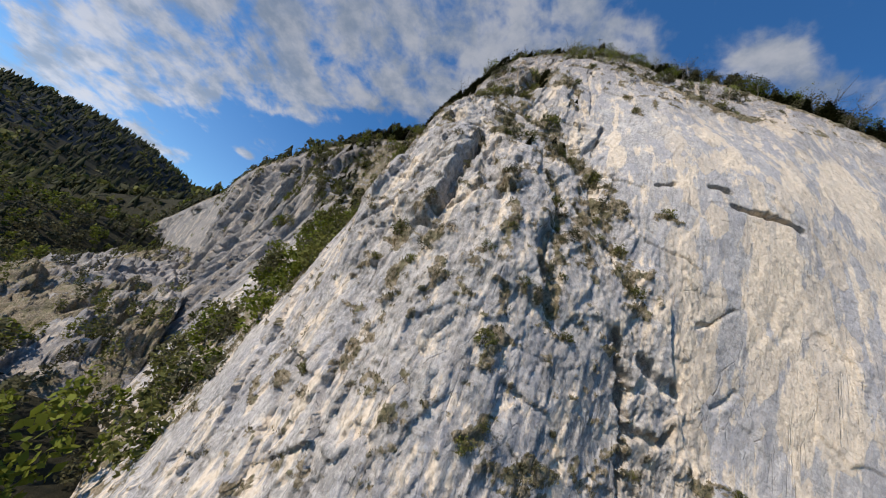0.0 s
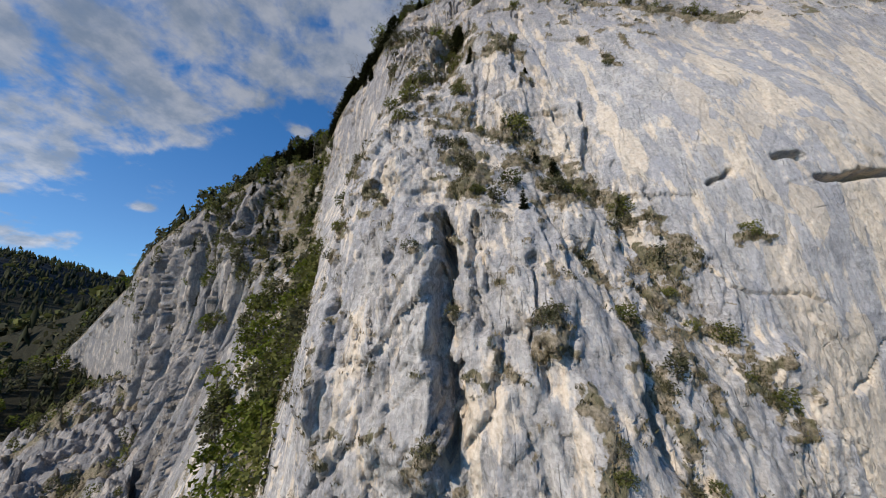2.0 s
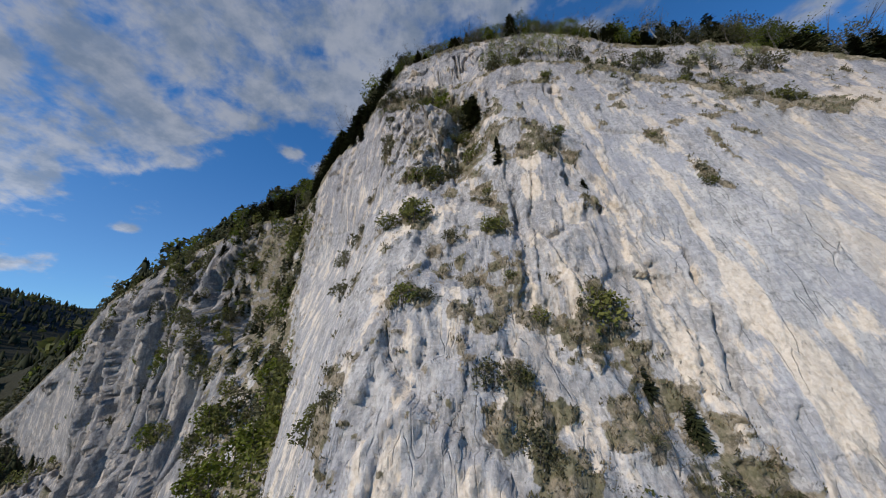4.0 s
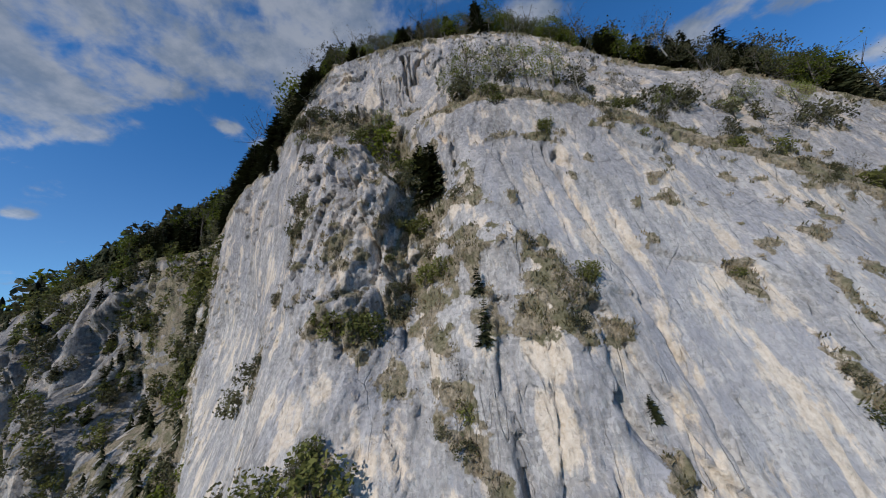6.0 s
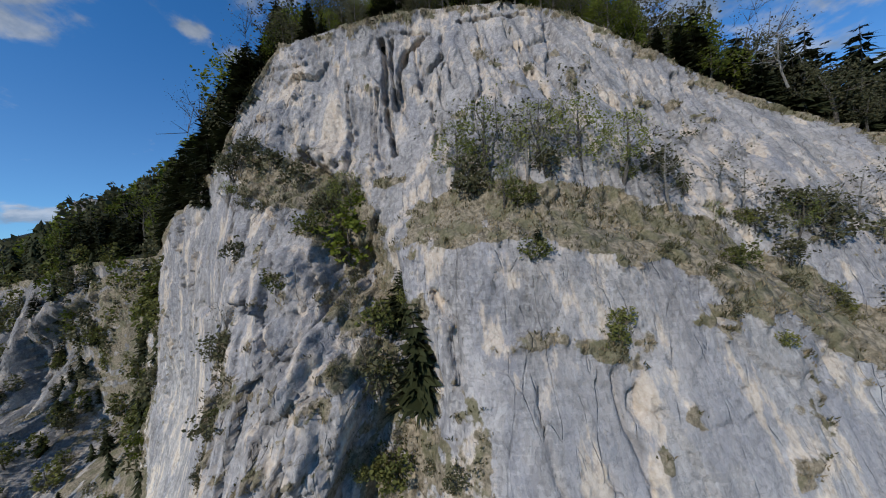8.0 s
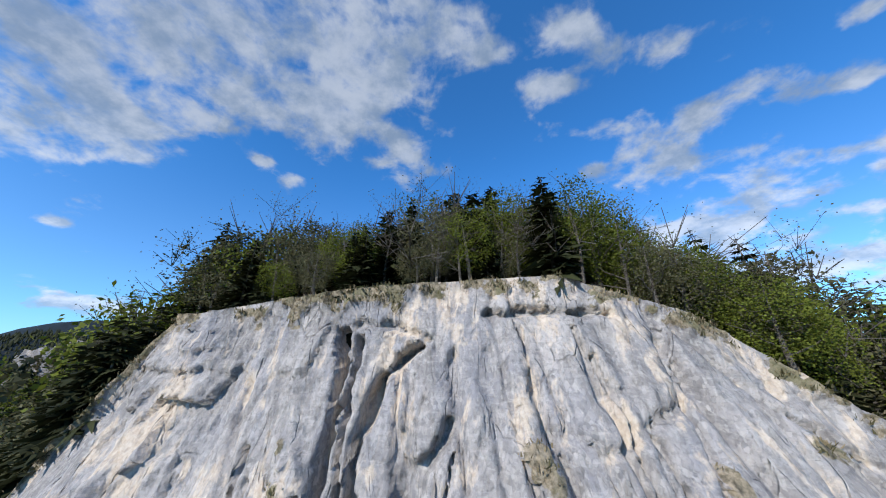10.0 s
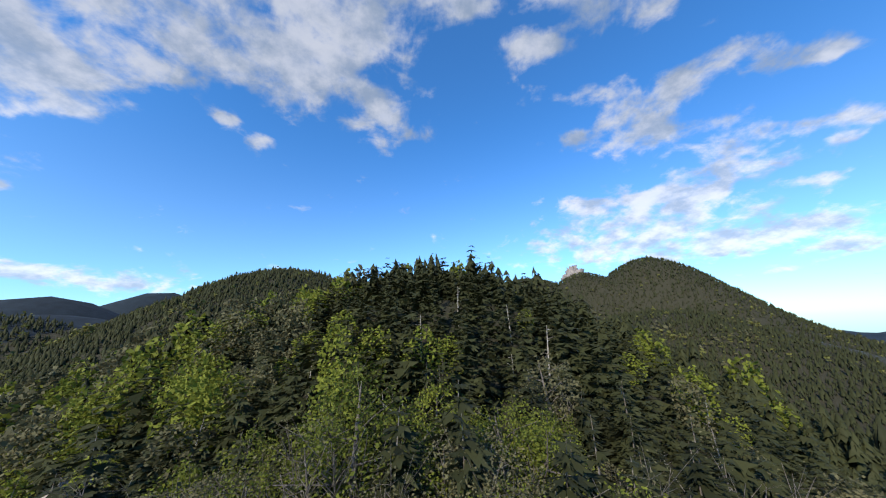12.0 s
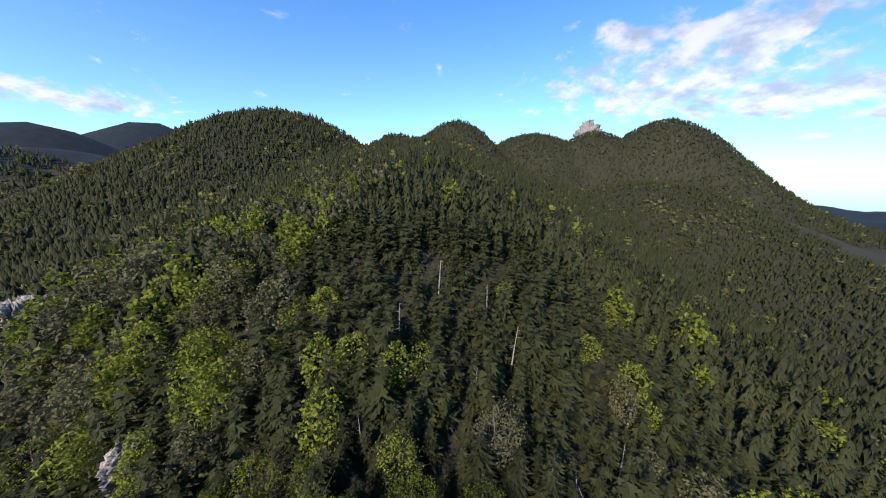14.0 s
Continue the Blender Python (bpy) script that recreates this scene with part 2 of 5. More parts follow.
    ochre = n.mix(n.math("MULTIPLY", stain, 0.85 * warmth), ochre, n.mix(n.ramp(grit, 0.3, 0.7), (0.52, 0.425, 0.32), (0.68, 0.595, 0.48)))
    lichen = n.mix(n.math("MULTIPLY", n.ramp(n.noise(n.stretch(where, 1.0, 1.0, 0.6), 1.0, 8.0, 0.74), 0.56, 0.66), 0.46 + dull), ochre, (0.115, 0.115, 0.11))
    runnel = n.math("ABSOLUTE", n.math("SUBTRACT", n.noise(n.stretch(where, 0.60, 0.30, 0.016, 0.05), 1.0, 2.0, 0.4), 0.5))
    groove = n.math("MULTIPLY", n.ramp(runnel, 0.013, 0.0), n.ramp(n.noise(where, 0.14, 3.0), 0.48, 0.62))
    dark = n.mix(n.math("MULTIPLY", groove, 0.06), lichen, (0.07, 0.07, 0.07))
    tilted = n.add("ShaderNodeTexVoronoi", Vector=n.stretch(bent, 1.0, 0.5, 0.33, 0.22), Scale=0.34)
    tilted.feature = "DISTANCE_TO_EDGE"
    worn = n.ramp(n.noise(where, 0.11, 4.0, 0.6), 0.40, 0.62)
    edge = n.math("MULTIPLY", n.ramp(tilted.outputs[0], 0.022, 0.0), n.math("MULTIPLY", worn, n.ramp(n.noise(where, 0.45, 3.0), 0.44, 0.56)))
    dark = n.mix(n.math("MULTIPLY", edge, 0.22), dark, (0.075, 0.07, 0.066))
    deep = n.math("MULTIPLY", edge, -0.2)
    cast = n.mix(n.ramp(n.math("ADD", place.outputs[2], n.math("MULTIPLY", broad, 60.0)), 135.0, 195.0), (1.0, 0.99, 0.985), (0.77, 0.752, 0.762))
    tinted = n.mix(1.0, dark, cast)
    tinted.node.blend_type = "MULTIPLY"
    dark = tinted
    height = n.math("ADD", n.math("MULTIPLY", grit, 0.16), n.math("ADD", n.math("MULTIPLY", streak_fine, 0.10), n.math("MULTIPLY", grain, 0.07)))
    height = n.math("ADD", height, n.math("ADD", n.math("MULTIPLY", steps[0], 0.28), n.math("ADD", n.math("MULTIPLY", steps[1], 0.20), n.math("ADD", n.math("MULTIPLY", steps[2], 0.10), n.math("MULTIPLY", steps[3], 0.05)))))
    height = n.math("ADD", height, n.math("MULTIPLY", deep, n.math("ADD", 0.35, n.math("MULTIPLY", worn, 0.65))))
    # soil and dry grass that lie on the ledges
    soil = n.add("ShaderNodeAttribute")
    soil.attribute_name = "soil"
    bed = n.noise(where, 1.6, 7.0, 0.7)
    cover = n.ramp(n.math("ADD", soil.outputs["Fac"], n.math("MULTIPLY", n.math("SUBTRACT", bed, 0.5), 0.9)), 0.62, 0.78)
    earth = n.mix(n.ramp(n.noise(where, 2.6, 6.0, 0.7), 0.34, 0.66), (0.110, 0.092, 0.062), (0.29, 0.240, 0.172))
    earth = n.mix(n.math("MULTIPLY", n.ramp(n.noise(where, 0.5, 4.0), 0.45, 0.62), 0.6), earth, (0.090, 0.090, 0.042))
    dark = n.mix(cover, dark, earth)
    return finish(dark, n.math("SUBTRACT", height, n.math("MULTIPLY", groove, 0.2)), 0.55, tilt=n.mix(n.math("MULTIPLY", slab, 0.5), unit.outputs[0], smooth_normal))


def soil_material(name, dark, light, scale=0.6):
    n, where, finish = material(name)
    a = n.noise(where, scale, 6.0, 0.65)
    b = n.noise(where, scale * 9, 5.0, 0.7)
    colour = n.mix(n.ramp(n.math("ADD", n.math("MULTIPLY", a, 0.6), n.math("MULTIPLY", b, 0.4)), 0.35, 0.68), dark, light)
    return finish(colour, b, 0.3)


def leaf_material(name, dark, light, light_through=0.25):
    """Foliage: its tone changes from tree to tree, from spray to spray and over each spray."""
    n, where, finish = material(name, 0.75, spec=0.15)
    each = n.add("ShaderNodeObjectInfo").outputs["Random"]
    island = n.add("ShaderNodeNewGeometry").outputs["Random Per Island"]
    fine = n.noise(where, 1.7, 4.0, 0.7)
    wide = n.noise(where, 0.14, 2.0, 0.6)
    blend = n.math("ADD", n.math("MULTIPLY", each, 0.34), n.math("ADD", n.math("MULTIPLY", island, 0.22), n.math("MULTIPLY", fine, 0.18)))
    blend = n.math("ADD", blend, n.math("MULTIPLY", n.math("SUBTRACT", wide, 0.3), 0.6))
    return finish(n.mix(n.ramp(blend, 0.05, 0.82), dark, light), None, through_light=light_through)


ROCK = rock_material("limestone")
# same rock with more lichen; the crag's shade is put into its lower tone
ROCK_SHADED = rock_material("weathered limestone", 0.5, 0.25, 0.66)
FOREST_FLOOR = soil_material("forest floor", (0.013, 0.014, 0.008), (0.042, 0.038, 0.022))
# conifer green with the blue of distant haze and shade mixed into the colour
FAR_HAZY_WOOD = soil_material("far conifer slopes", (0.005, 0.010, 0.014), (0.013, 0.022, 0.030), 0.03)
SPRUCE = leaf_material("spruce needles", (0.0130, 0.0155, 0.0066), (0.0310, 0.0350, 0.0125), 0.14)
BEECH = leaf_material("young beech leaves", (0.048, 0.062, 0.010), (0.158, 0.180, 0.026), 0.35)
OLIVE = leaf_material("olive green leaves", (0.046, 0.047, 0.024), (0.125, 0.118, 0.060), 0.3)
BARK = soil_material("grey bark", (0.07, 0.06, 0.05), (0.20, 0.18, 0.155), 2.0)
DEAD_WOOD = soil_material("bleached dead wood", (0.20, 0.185, 0.165), (0.40, 0.375, 0.34), 3.0)

# ---- noise on arrays ----
def scatter(ix, iy, seed):
    """A fixed random number from 0 to 1 for each cell."""
    h = (ix.astype(np.int64) * 374761393 + iy.astype(np.int64) * 668265263 + seed * 974634777) & 0xFFFFFFFF
    h = ((h ^ (h >> 13)) * 1274126177) & 0xFFFFFFFF
    h = ((h ^ (h >> 16)) * 2246822519) & 0xFFFFFFFF
    return ((h ^ (h >> 15)) & 0xFFFFFF) / float(0xFFFFFF)


def waves(x, y, seed=0):
    """Smooth noise from -1 to 1."""
    ix, iy = np.floor(x), np.floor(y)
    fx, fy = x - ix, y - iy
    u, v = fx * fx * (3 - 2 * fx), fy * fy * (3 - 2 * fy)
    a, b = scatter(ix, iy, seed), scatter(ix + 1, iy, seed)
    c, d = scatter(ix, iy + 1, seed), scatter(ix + 1, iy + 1, seed)
    return 2 * ((a * (1 - u) + b * u) * (1 - v) + (c * (1 - u) + d * u) * v) - 1


def fractal(x, y, octaves, seed=0, gain=0.5):
    total, amount = 0 * x, 1.0
    for k in range(octaves):
        total = total + amount * waves(x * 2 ** k + 17.3 * k, y * 2 ** k - 9.1 * k, seed + k)
        amount *= gain
    return total


def facets(x, y, seed, tilt=0.6, step=1.0):
    """Broken blocks: every cell stands in or out by its own amount and leans its own way; and how near its joint is."""
    ix, iy = np.floor(x), np.floor(y)
    near, second, value = np.full(x.shape, 9.0), np.full(x.shape, 9.0), np.zeros(x.shape)
    for dx in (-1, 0, 1):
        for dy in (-1, 0, 1):
            cx, cy = ix + dx, iy + dy
            px, py = cx + 0.15 + 0.7 * scatter(cx, cy, seed), cy + 0.15 + 0.7 * scatter(cx, cy, seed + 1)
            gap = np.hypot(x - px, y - py)
            own = step * (2 * scatter(cx, cy, seed + 2) - 1) + tilt * ((x - px) * (2 * scatter(cx, cy, seed + 3) - 1) + (y - py) * (2 * scatter(cx, cy, seed + 4) - 1)) * 2
            first = gap < near
            second = np.where(first, near, np.minimum(second, gap))
            value, near = np.where(first, own, value), np.where(first, gap, near)
    return value, second - near


def smooth(low, high, x):
    t = np.clip((x - low) / (high - low), 0, 1)
    return t * t * (3 - 2 * t)


def curve(knots, values, v):
    """A smooth line through the values at the knots."""
    knots, values, v = np.asarray(knots, float), np.asarray(values, float), np.clip(np.asarray(v, float), knots[0], knots[-1])
    i = np.clip(np.searchsorted(knots, v) - 1, 0, len(knots) - 2)
    slope = np.gradient(values, knots)
    h = knots[i + 1] - knots[i]
    t = (v - knots[i]) / h
    return ((2 * t ** 3 - 3 * t ** 2 + 1) * values[i] + (t ** 3 - 2 * t ** 2 + t) * h * slope[i]
            + (3 * t ** 2 - 2 * t ** 3) * values[i + 1] + (t ** 3 - t ** 2) * h * slope[i + 1])


# ---- the plan of the cliff: how far back the face stands, height by height ----
FACE_X = (-330, -220, -130, -85, -58, -42, -30, -20, -8, 4, 18, 36, 60, 95)
FACE = {
    0: (250.9, 169.7, 100.5, 65.8, 47.4, 37.5, 32.8, 28.6, 27.3, 32.9, 44.6, 56.7, 62.6, 66.0),
    45: (241.3, 171.2, 118.6, 86.5, 64.6, 51.1, 42.4, 37.2, 33.8, 40.0, 52.6, 60.9, 63.3, 71.6),
    70: (236.2, 171.4, 127.2, 100.3, 75.7, 58.7, 44.5, 41.7, 38.7, 46.0, 52.6, 59.1, 64.5, 75.2),
    100: (230.0, 172.3, 131.9, 116.9, 91.9, 72.0, 53.4, 52.3, 54.8, 58.4, 58.5, 60.2, 68.9, 80.1),
    130: (226.3, 176.9, 137.8, 129.2, 108.2, 88.3, 74.1, 73.4, 68.8, 70.4, 69.7, 74.1, 77.0, 85.6)
}
FACE.update({
    150: (225.6, 182.0, 149.3, 131.5, 111.1, 95.2, 82.6, 82.1, 77.0, 77.0, 80.0, 82.1, 84.4, 89.7),
    163: (226.0, 185.8, 154.3, 132.5, 112.3, 98.3, 90.9, 90.2, 82.9, 83.1, 86.7, 87.8, 90.1, 92.5),
    175: (226.8, 189.3, 157.0, 133.7, 115.2, 101.9, 98.9, 96.6, 90.3, 90.1, 94.0, 96.1, 95.9, 95.3),
    188: (228.2, 193.0, 158.9, 135.0, 118.3, 107.2, 104.1, 101.8, 99.1, 98.6, 100.7, 105.3, 102.8, 98.4),
    202: (229.8, 196.8, 160.4, 136.6, 121.8, 113.3, 109.7, 107.9, 108.0, 108.0, 109.2, 114.0, 110.3, 101.8)
})
FACE_Z = tuple(FACE)


def base_plan(x, z):
    """The cliff's distance into the mountain at x and z, without gully and detail."""
    x, z = np.broadcast_arrays(np.asarray(x, float), np.asarray(z, float))
    rows = np.stack([curve(FACE_X, FACE[h], x) for h in FACE_Z])
    knots = np.asarray(FACE_Z, float)
    v = np.clip(z, knots[0], knots[-1])
    i = np.clip(np.searchsorted(knots, v) - 1, 0, len(knots) - 2)
    h = knots[i + 1] - knots[i]
    t = (v - knots[i]) / h

    def pick(k):
        return np.take_along_axis(rows, np.clip(k, 0, len(knots) - 1)[None], 0)[0]

    lo, hi = np.clip(i - 1, 0, None), np.clip(i + 2, None, len(knots) - 1)
    s0, s1 = (pick(i + 1) - pick(lo)) / (knots[i + 1] - knots[lo]), (pick(hi) - pick(i)) / (knots[hi] - knots[i])
    return ((2 * t ** 3 - 3 * t ** 2 + 1) * pick(i) + (t ** 3 - 2 * t ** 2 + t) * h * s0
            + (3 * t ** 2 - 2 * t ** 3) * pick(i + 1) + (t ** 3 - t ** 2) * h * s1)


def crest(x):
    """The height at which the face ends and the wooded land begins."""
    return np.interp(x, (-450, -390, -335, -284, -231, -174, -128, -95, -80, -70, -58, -47, -42, -38, -18, 0, 10, 17, 26, 31, 52, 70, 95),
                     (25, 66, 108, 136, 146, 158, 164, 164, 167, 171, 174, 178, 190, 197, 199, 200, 196, 189, 183, 178, 161, 150, 138))


def arete(z):
    """Where the main face turns back into the gully beside it."""
    return np.interp(z, (20, 50, 70, 90, 120, 140, 170, 190), (-40, -42, -44, -55, -80, -81, -74, -70))


def face_plan(x, z):
    """The face with the wooded gully that parts it from the crag."""
    deep = np.interp(z, (0, 40, 100, 150, 172, 190), (4, 6, 8, 9, 7, 3))
    off = x - arete(z)
    return base_plan(x, z) + deep * np.exp(-((off + 27) / 20) ** 2) * smooth(1, -9, off)


# bushy and grassy places on the face: x, z, half width, half height, lean
PATCHES_FOOT = ((-19.5, 58.6, 3, 1.8, 0), (-14, 59, 2.2, 2, 0), (-17, 51, 2.5, 4, .3), (-11, 53.3, 2, 3, .2), (-1.4, 49, 1.5, 3.5, 0), (-17, 41.5, 1.8, 3.5, .3),
                (-13.5, 39, 2, 2.5, 0), (-8, 37.7, 2, 2, 0), (-1.2, 39, 1.6, 2.5, 0), (8, 37, 3.5, 2.5, 0), (13, 38.5, 3, 2.5, 0), (21, 41, 3, 2.5, 0),
                (32.6, 43, 3.5, 2.5, 0), (-25.5, 34.6, 1.5, 1.5, 0), (-30, 31.5, 1.5, 1.5, 0), (-20, 46, 1.4, 2.4, .3))
PATCHES_LOW = ((3, 60.5, 2, 4, -.3), (-4.7, 64.5, 1.5, 4, 0), (-7.4, 73, 2, 2.5, 0), (-5, 69, 1.5, 3, -.3), (8.2, 79.2, 2.5, 6, -.4), (5.2, 86, 3, 3, -.4),
               (11, 82, 2.5, 4, -.4), (5.6, 73.3, 3, 5, -.3), (17.6, 64, 2.2, 2.5, 0), (11.4, 73.4, 2.5, 4, -.4), (21, 83.2, 3, .9, -.2), (3.5, 57.5, 2, 3, 0),
               (9, 66, 1.6, 4, -.3), (14, 69, 1.5, 3, -.4), (-26, 90.5, 3, 2.5, 0), (-32, 87, 2, 3, 0), (-31, 96, 2.5, 6, 0))
PATCHES_MIDDLE = ((-2.3, 92.3, 4, 3, -.5), (-6.2, 95.7, 4, 3.5, -.6), (-13, 92.5, 4, 4, 0), (-14.5, 97.5, 3.5, 4, 0), (-10, 101, 5, 2.5, -.6), (-16, 106, 4, 3, -.5),
                  (-21, 111, 3.5, 3, 0), (-5.2, 103.5, 3, 4, -.4), (6.5, 87.4, 3.5, 2, -.3), (-4, 89, 4, 1.8, -.2), (-9, 91, 3.5, 2.2, 0), (-24.3, 106.4, 2.5, 2.5, 0),
                  (-25.7, 119, 3, 3, 0), (-27.4, 141.5, 2.5, 4, 0), (-12.6, 135, 1.2, 5, 0), (-36.8, 151, 2, 2, 0), (-36, 146, 2.5, 3, 0), (-43, 127, 2, 3, 0))
PATCHES_SLAB = ((-25.5, 131, 5, 2.6, 0), (-20, 126.3, 4, 1.3, -.3), (-15.5, 124, 2, 2.5, 0), (-12, 131, 1.4, 4.5, 0), (-6.5, 133, 3.4, 4.4, -.6), (-4.3, 129, 2.4, 2.5, -.6),
                (-9, 130.5, 2, 2.5, 0), (-42, 137, 1.5, 2, 0), (-27, 120.8, 2.2, 2.5, 0), (-1.5, 119.3, 1.5, 1.5, 0), (17, 134.3, 2.5, 1.2, 0), (21.4, 135.3, 2, 1, 0),
                (18, 127.8, 1, 3, 0), (14, 122.2, 1.2, 3, 0), (11.7, 131.5, 1, 1.6, 0), (4.1, 136, 1.5, .9, 0), (36, 141, 4, 3, 0), (13.6, 140.6, 1.4, 1.5, 0))
PATCHES_BELOW_LEDGE = ((-6.4, 153.1, 2.2, .9, 0), (-1.2, 151.5, 2.5, 1.4, 0), (7.8, 153, 3, 1.4, 0), (16.6, 149.2, 3, 2, 0), (12, 145.8, 2, 1.6, 0), (-11.2, 146.7, 1, 1.5, 0),
                       (-10.8, 142.5, 1.1, 1.5, 0), (-7.6, 142.2, .6, 1, 0), (8.8, 142.5, 1.3, 2, 0), (3, 147.5, .8, .9, 0), (20, 143, 2, 1.6, -.3), (26, 138, 1.6, 1.6, 0),
                       (5.5, 140, .6, .9, 0), (0.5, 145, .5, .9, 0), (24, 131, 1.4, 2, 0))
PATCHES_WALL = ((-3.2, 183.7, 1.1, .7, 0), (.7, 182.4, .7, .6, 0), (-1.7, 178.9, .9, .9, 0), (-9.5, 175.1, 1.0, .5, 0), (1.6, 174.5, 1, 2.6, 0), (5, 177.8, .9, 3, 0),
                (7.5, 178.7, .8, 2.5, 0), (8.8, 184.2, 1.2, 1.2, 0), (15.5, 176.8, 1.8, .8, 0), (11.7, 176.4, .9, 1, 0), (22, 174, 2, .9, 0), (-21.9, 185.9, .8, 1.6, 0),
                (19.4, 176.3, 1.4, .8, 0), (-4.9, 186.2, .8, 1.2, 0), (5.3, 186.1, .5, 1.2, 0), (-18.1, 168.5, 2.5, 1, 0), (-33, 172, 6, 3, 0), (-28.5, 170, 3, 3, 0))
PATCHES = PATCHES_FOOT + PATCHES_LOW + PATCHES_MIDDLE + PATCHES_SLAB + PATCHES_BELOW_LEDGE + PATCHES_WALL + ((-39, 174, 3.5, 3, 0), (-69, 174.7, 5, 4, 0), (27, 180, 3, 1.2, 0), (13, 187, 1.6, .9, 0))


# the broad grassy ledge under the upper wall and the slope beside it: middle, half width, half height, fall
LEDGES = ((-8, 163.0, 9, 4.2, 0.0), (1, 161.4, 10, 4.9, -0.12), (10, 157.9, 8, 5.2, -0.35), (19, 152.5, 8, 4.6, -0.6), (28, 146.5, 8, 4.6, -0.6), (40, 141, 9, 5.0, -0.4),
          (-33, 170, 8, 4.0, -0.25), (-24, 164, 4, 4.0, 0.0))
# hollows in the face, along their beds: half width, depth, plants in them, then x, z from the top down
GULLIES = ((3.6, 3.4, 1.0, (-25, 167, -22, 160, -18, 152, -17, 145, -18, 139, -20.5, 133)),
           (2.2, 1.6, 0.75, (-22, 112, -14, 106, -6, 101.5, -1, 94.5, 5, 88, 8.5, 80, 12, 73, 17.5, 65)),
           (1.6, 1.2, 0.55, (-1, 81, 1.5, 73, 3, 64, 4, 55)),
           (1.8, 1.3, 0.55, (-23, 128, -16, 124.5, -13.5, 120, -12.5, 112)))
# edges where the rock beside them stands proud: side (-1 for smaller x), height, width, then x, z along the edge
EDGES = ((-1, 2.8, 7, (-16.6, 64, -15.9, 67, -16.4, 72, -16.2, 79, -16.5, 87)),
         (-1, 1.8, 8, (29.4, 43.7, 25.8, 53, 23, 61.6, 21, 70)),
         (-1, 1.6, 8, (2, 57, .7, 63.6, .2, 68, 1.3, 74, -.2, 79.5, -5.8, 87)),
         (1, 2.6, 8, (-22.7, 161, -23.8, 165, -25.6, 170.5, -30.6, 174.6)),
         (1, 1.5, 7, (-13.8, 137, -13.8, 148, -16, 154, -16.8, 160)),
         (-1, 1.8, 7, (-21, 133, -22.9, 141, -21.3, 143.5, -19.8, 148.4, -23.6, 153, -26.3, 161)))
EDGES += ((-1, 1.1, 6, (-13.4, 107, -12.4, 112.6, -11.9, 120, -11.9, 131)),
         (1, 1.0, 6, (2.9, 116, 1, 120, -2, 128.7, -5.5, 132.2)),
         (-1, 0.9, 3, (3.7, 96, 4.9, 101, 6, 105, 6.5, 112)),
         (-1, 1.0, 5, (-1.4, 118.5, -2.7, 120, -4, 122.3, -4.3, 124.3, -3.9, 130, -6, 135, -8.5, 138)),
         (-1, 1.6, 9, (-29.5, 66, -29, 71, -28.7, 77)),
         (-1, 1.0, 5, (-33, 134, -34, 145, -35, 158)))


def beside(path, x, z):
    """How far places lie from a bent line."""
    near = np.full(np.shape(x), 1e3)
    for x0, z0, x1, z1 in zip(path[0:-2:2], path[1:-2:2], path[2::2], path[3::2]):
        along = np.clip(((x - x0) * (x1 - x0) + (z - z0) * (z1 - z0)) / ((x1 - x0) ** 2 + (z1 - z0) ** 2), 0, 1)
        near = np.minimum(near, np.hypot(x - x0 - along * (x1 - x0), z - z0 - along * (z1 - z0)))
    return near


def relief(x, z):
    """Gullies, proud ribs and the flattened ledge, over the plan of the cliff."""
    wx = x + 0.7 * fractal(x / 5, z / 6, 3, 161)
    wz = z + 0.7 * fractal(x / 5, z / 6, 3, 163)
    y = 0 * x
    for wide, deep, _, path in GULLIES:
        y = y + deep * np.exp(-(beside(path, wx, wz) / wide) ** 2)
    for side, high, wide, path in EDGES:
        off = (wx - np.interp(wz, path[1::2], path[0::2])) * side
        ends = smooth(path[1] - 2.5, path[1] + 1, z) * smooth(path[-1] + 2.5, path[-1] - 1, z)
        y = y - high * ends * smooth(-0.2, 0.3, off) * np.exp(-(off / wide) ** 2)
    rise = wz - np.interp(x, (-40, -16, -8, 0, 8, 15, 21, 27, 40), (168, 163, 161.5, 160, 158, 155, 151, 147, 141))
    return y + 1.7 * np.tanh(rise / 1.6) * np.exp(-(rise / 5.5) ** 2) * smooth(-20, -14, x) * smooth(60, 30, x)


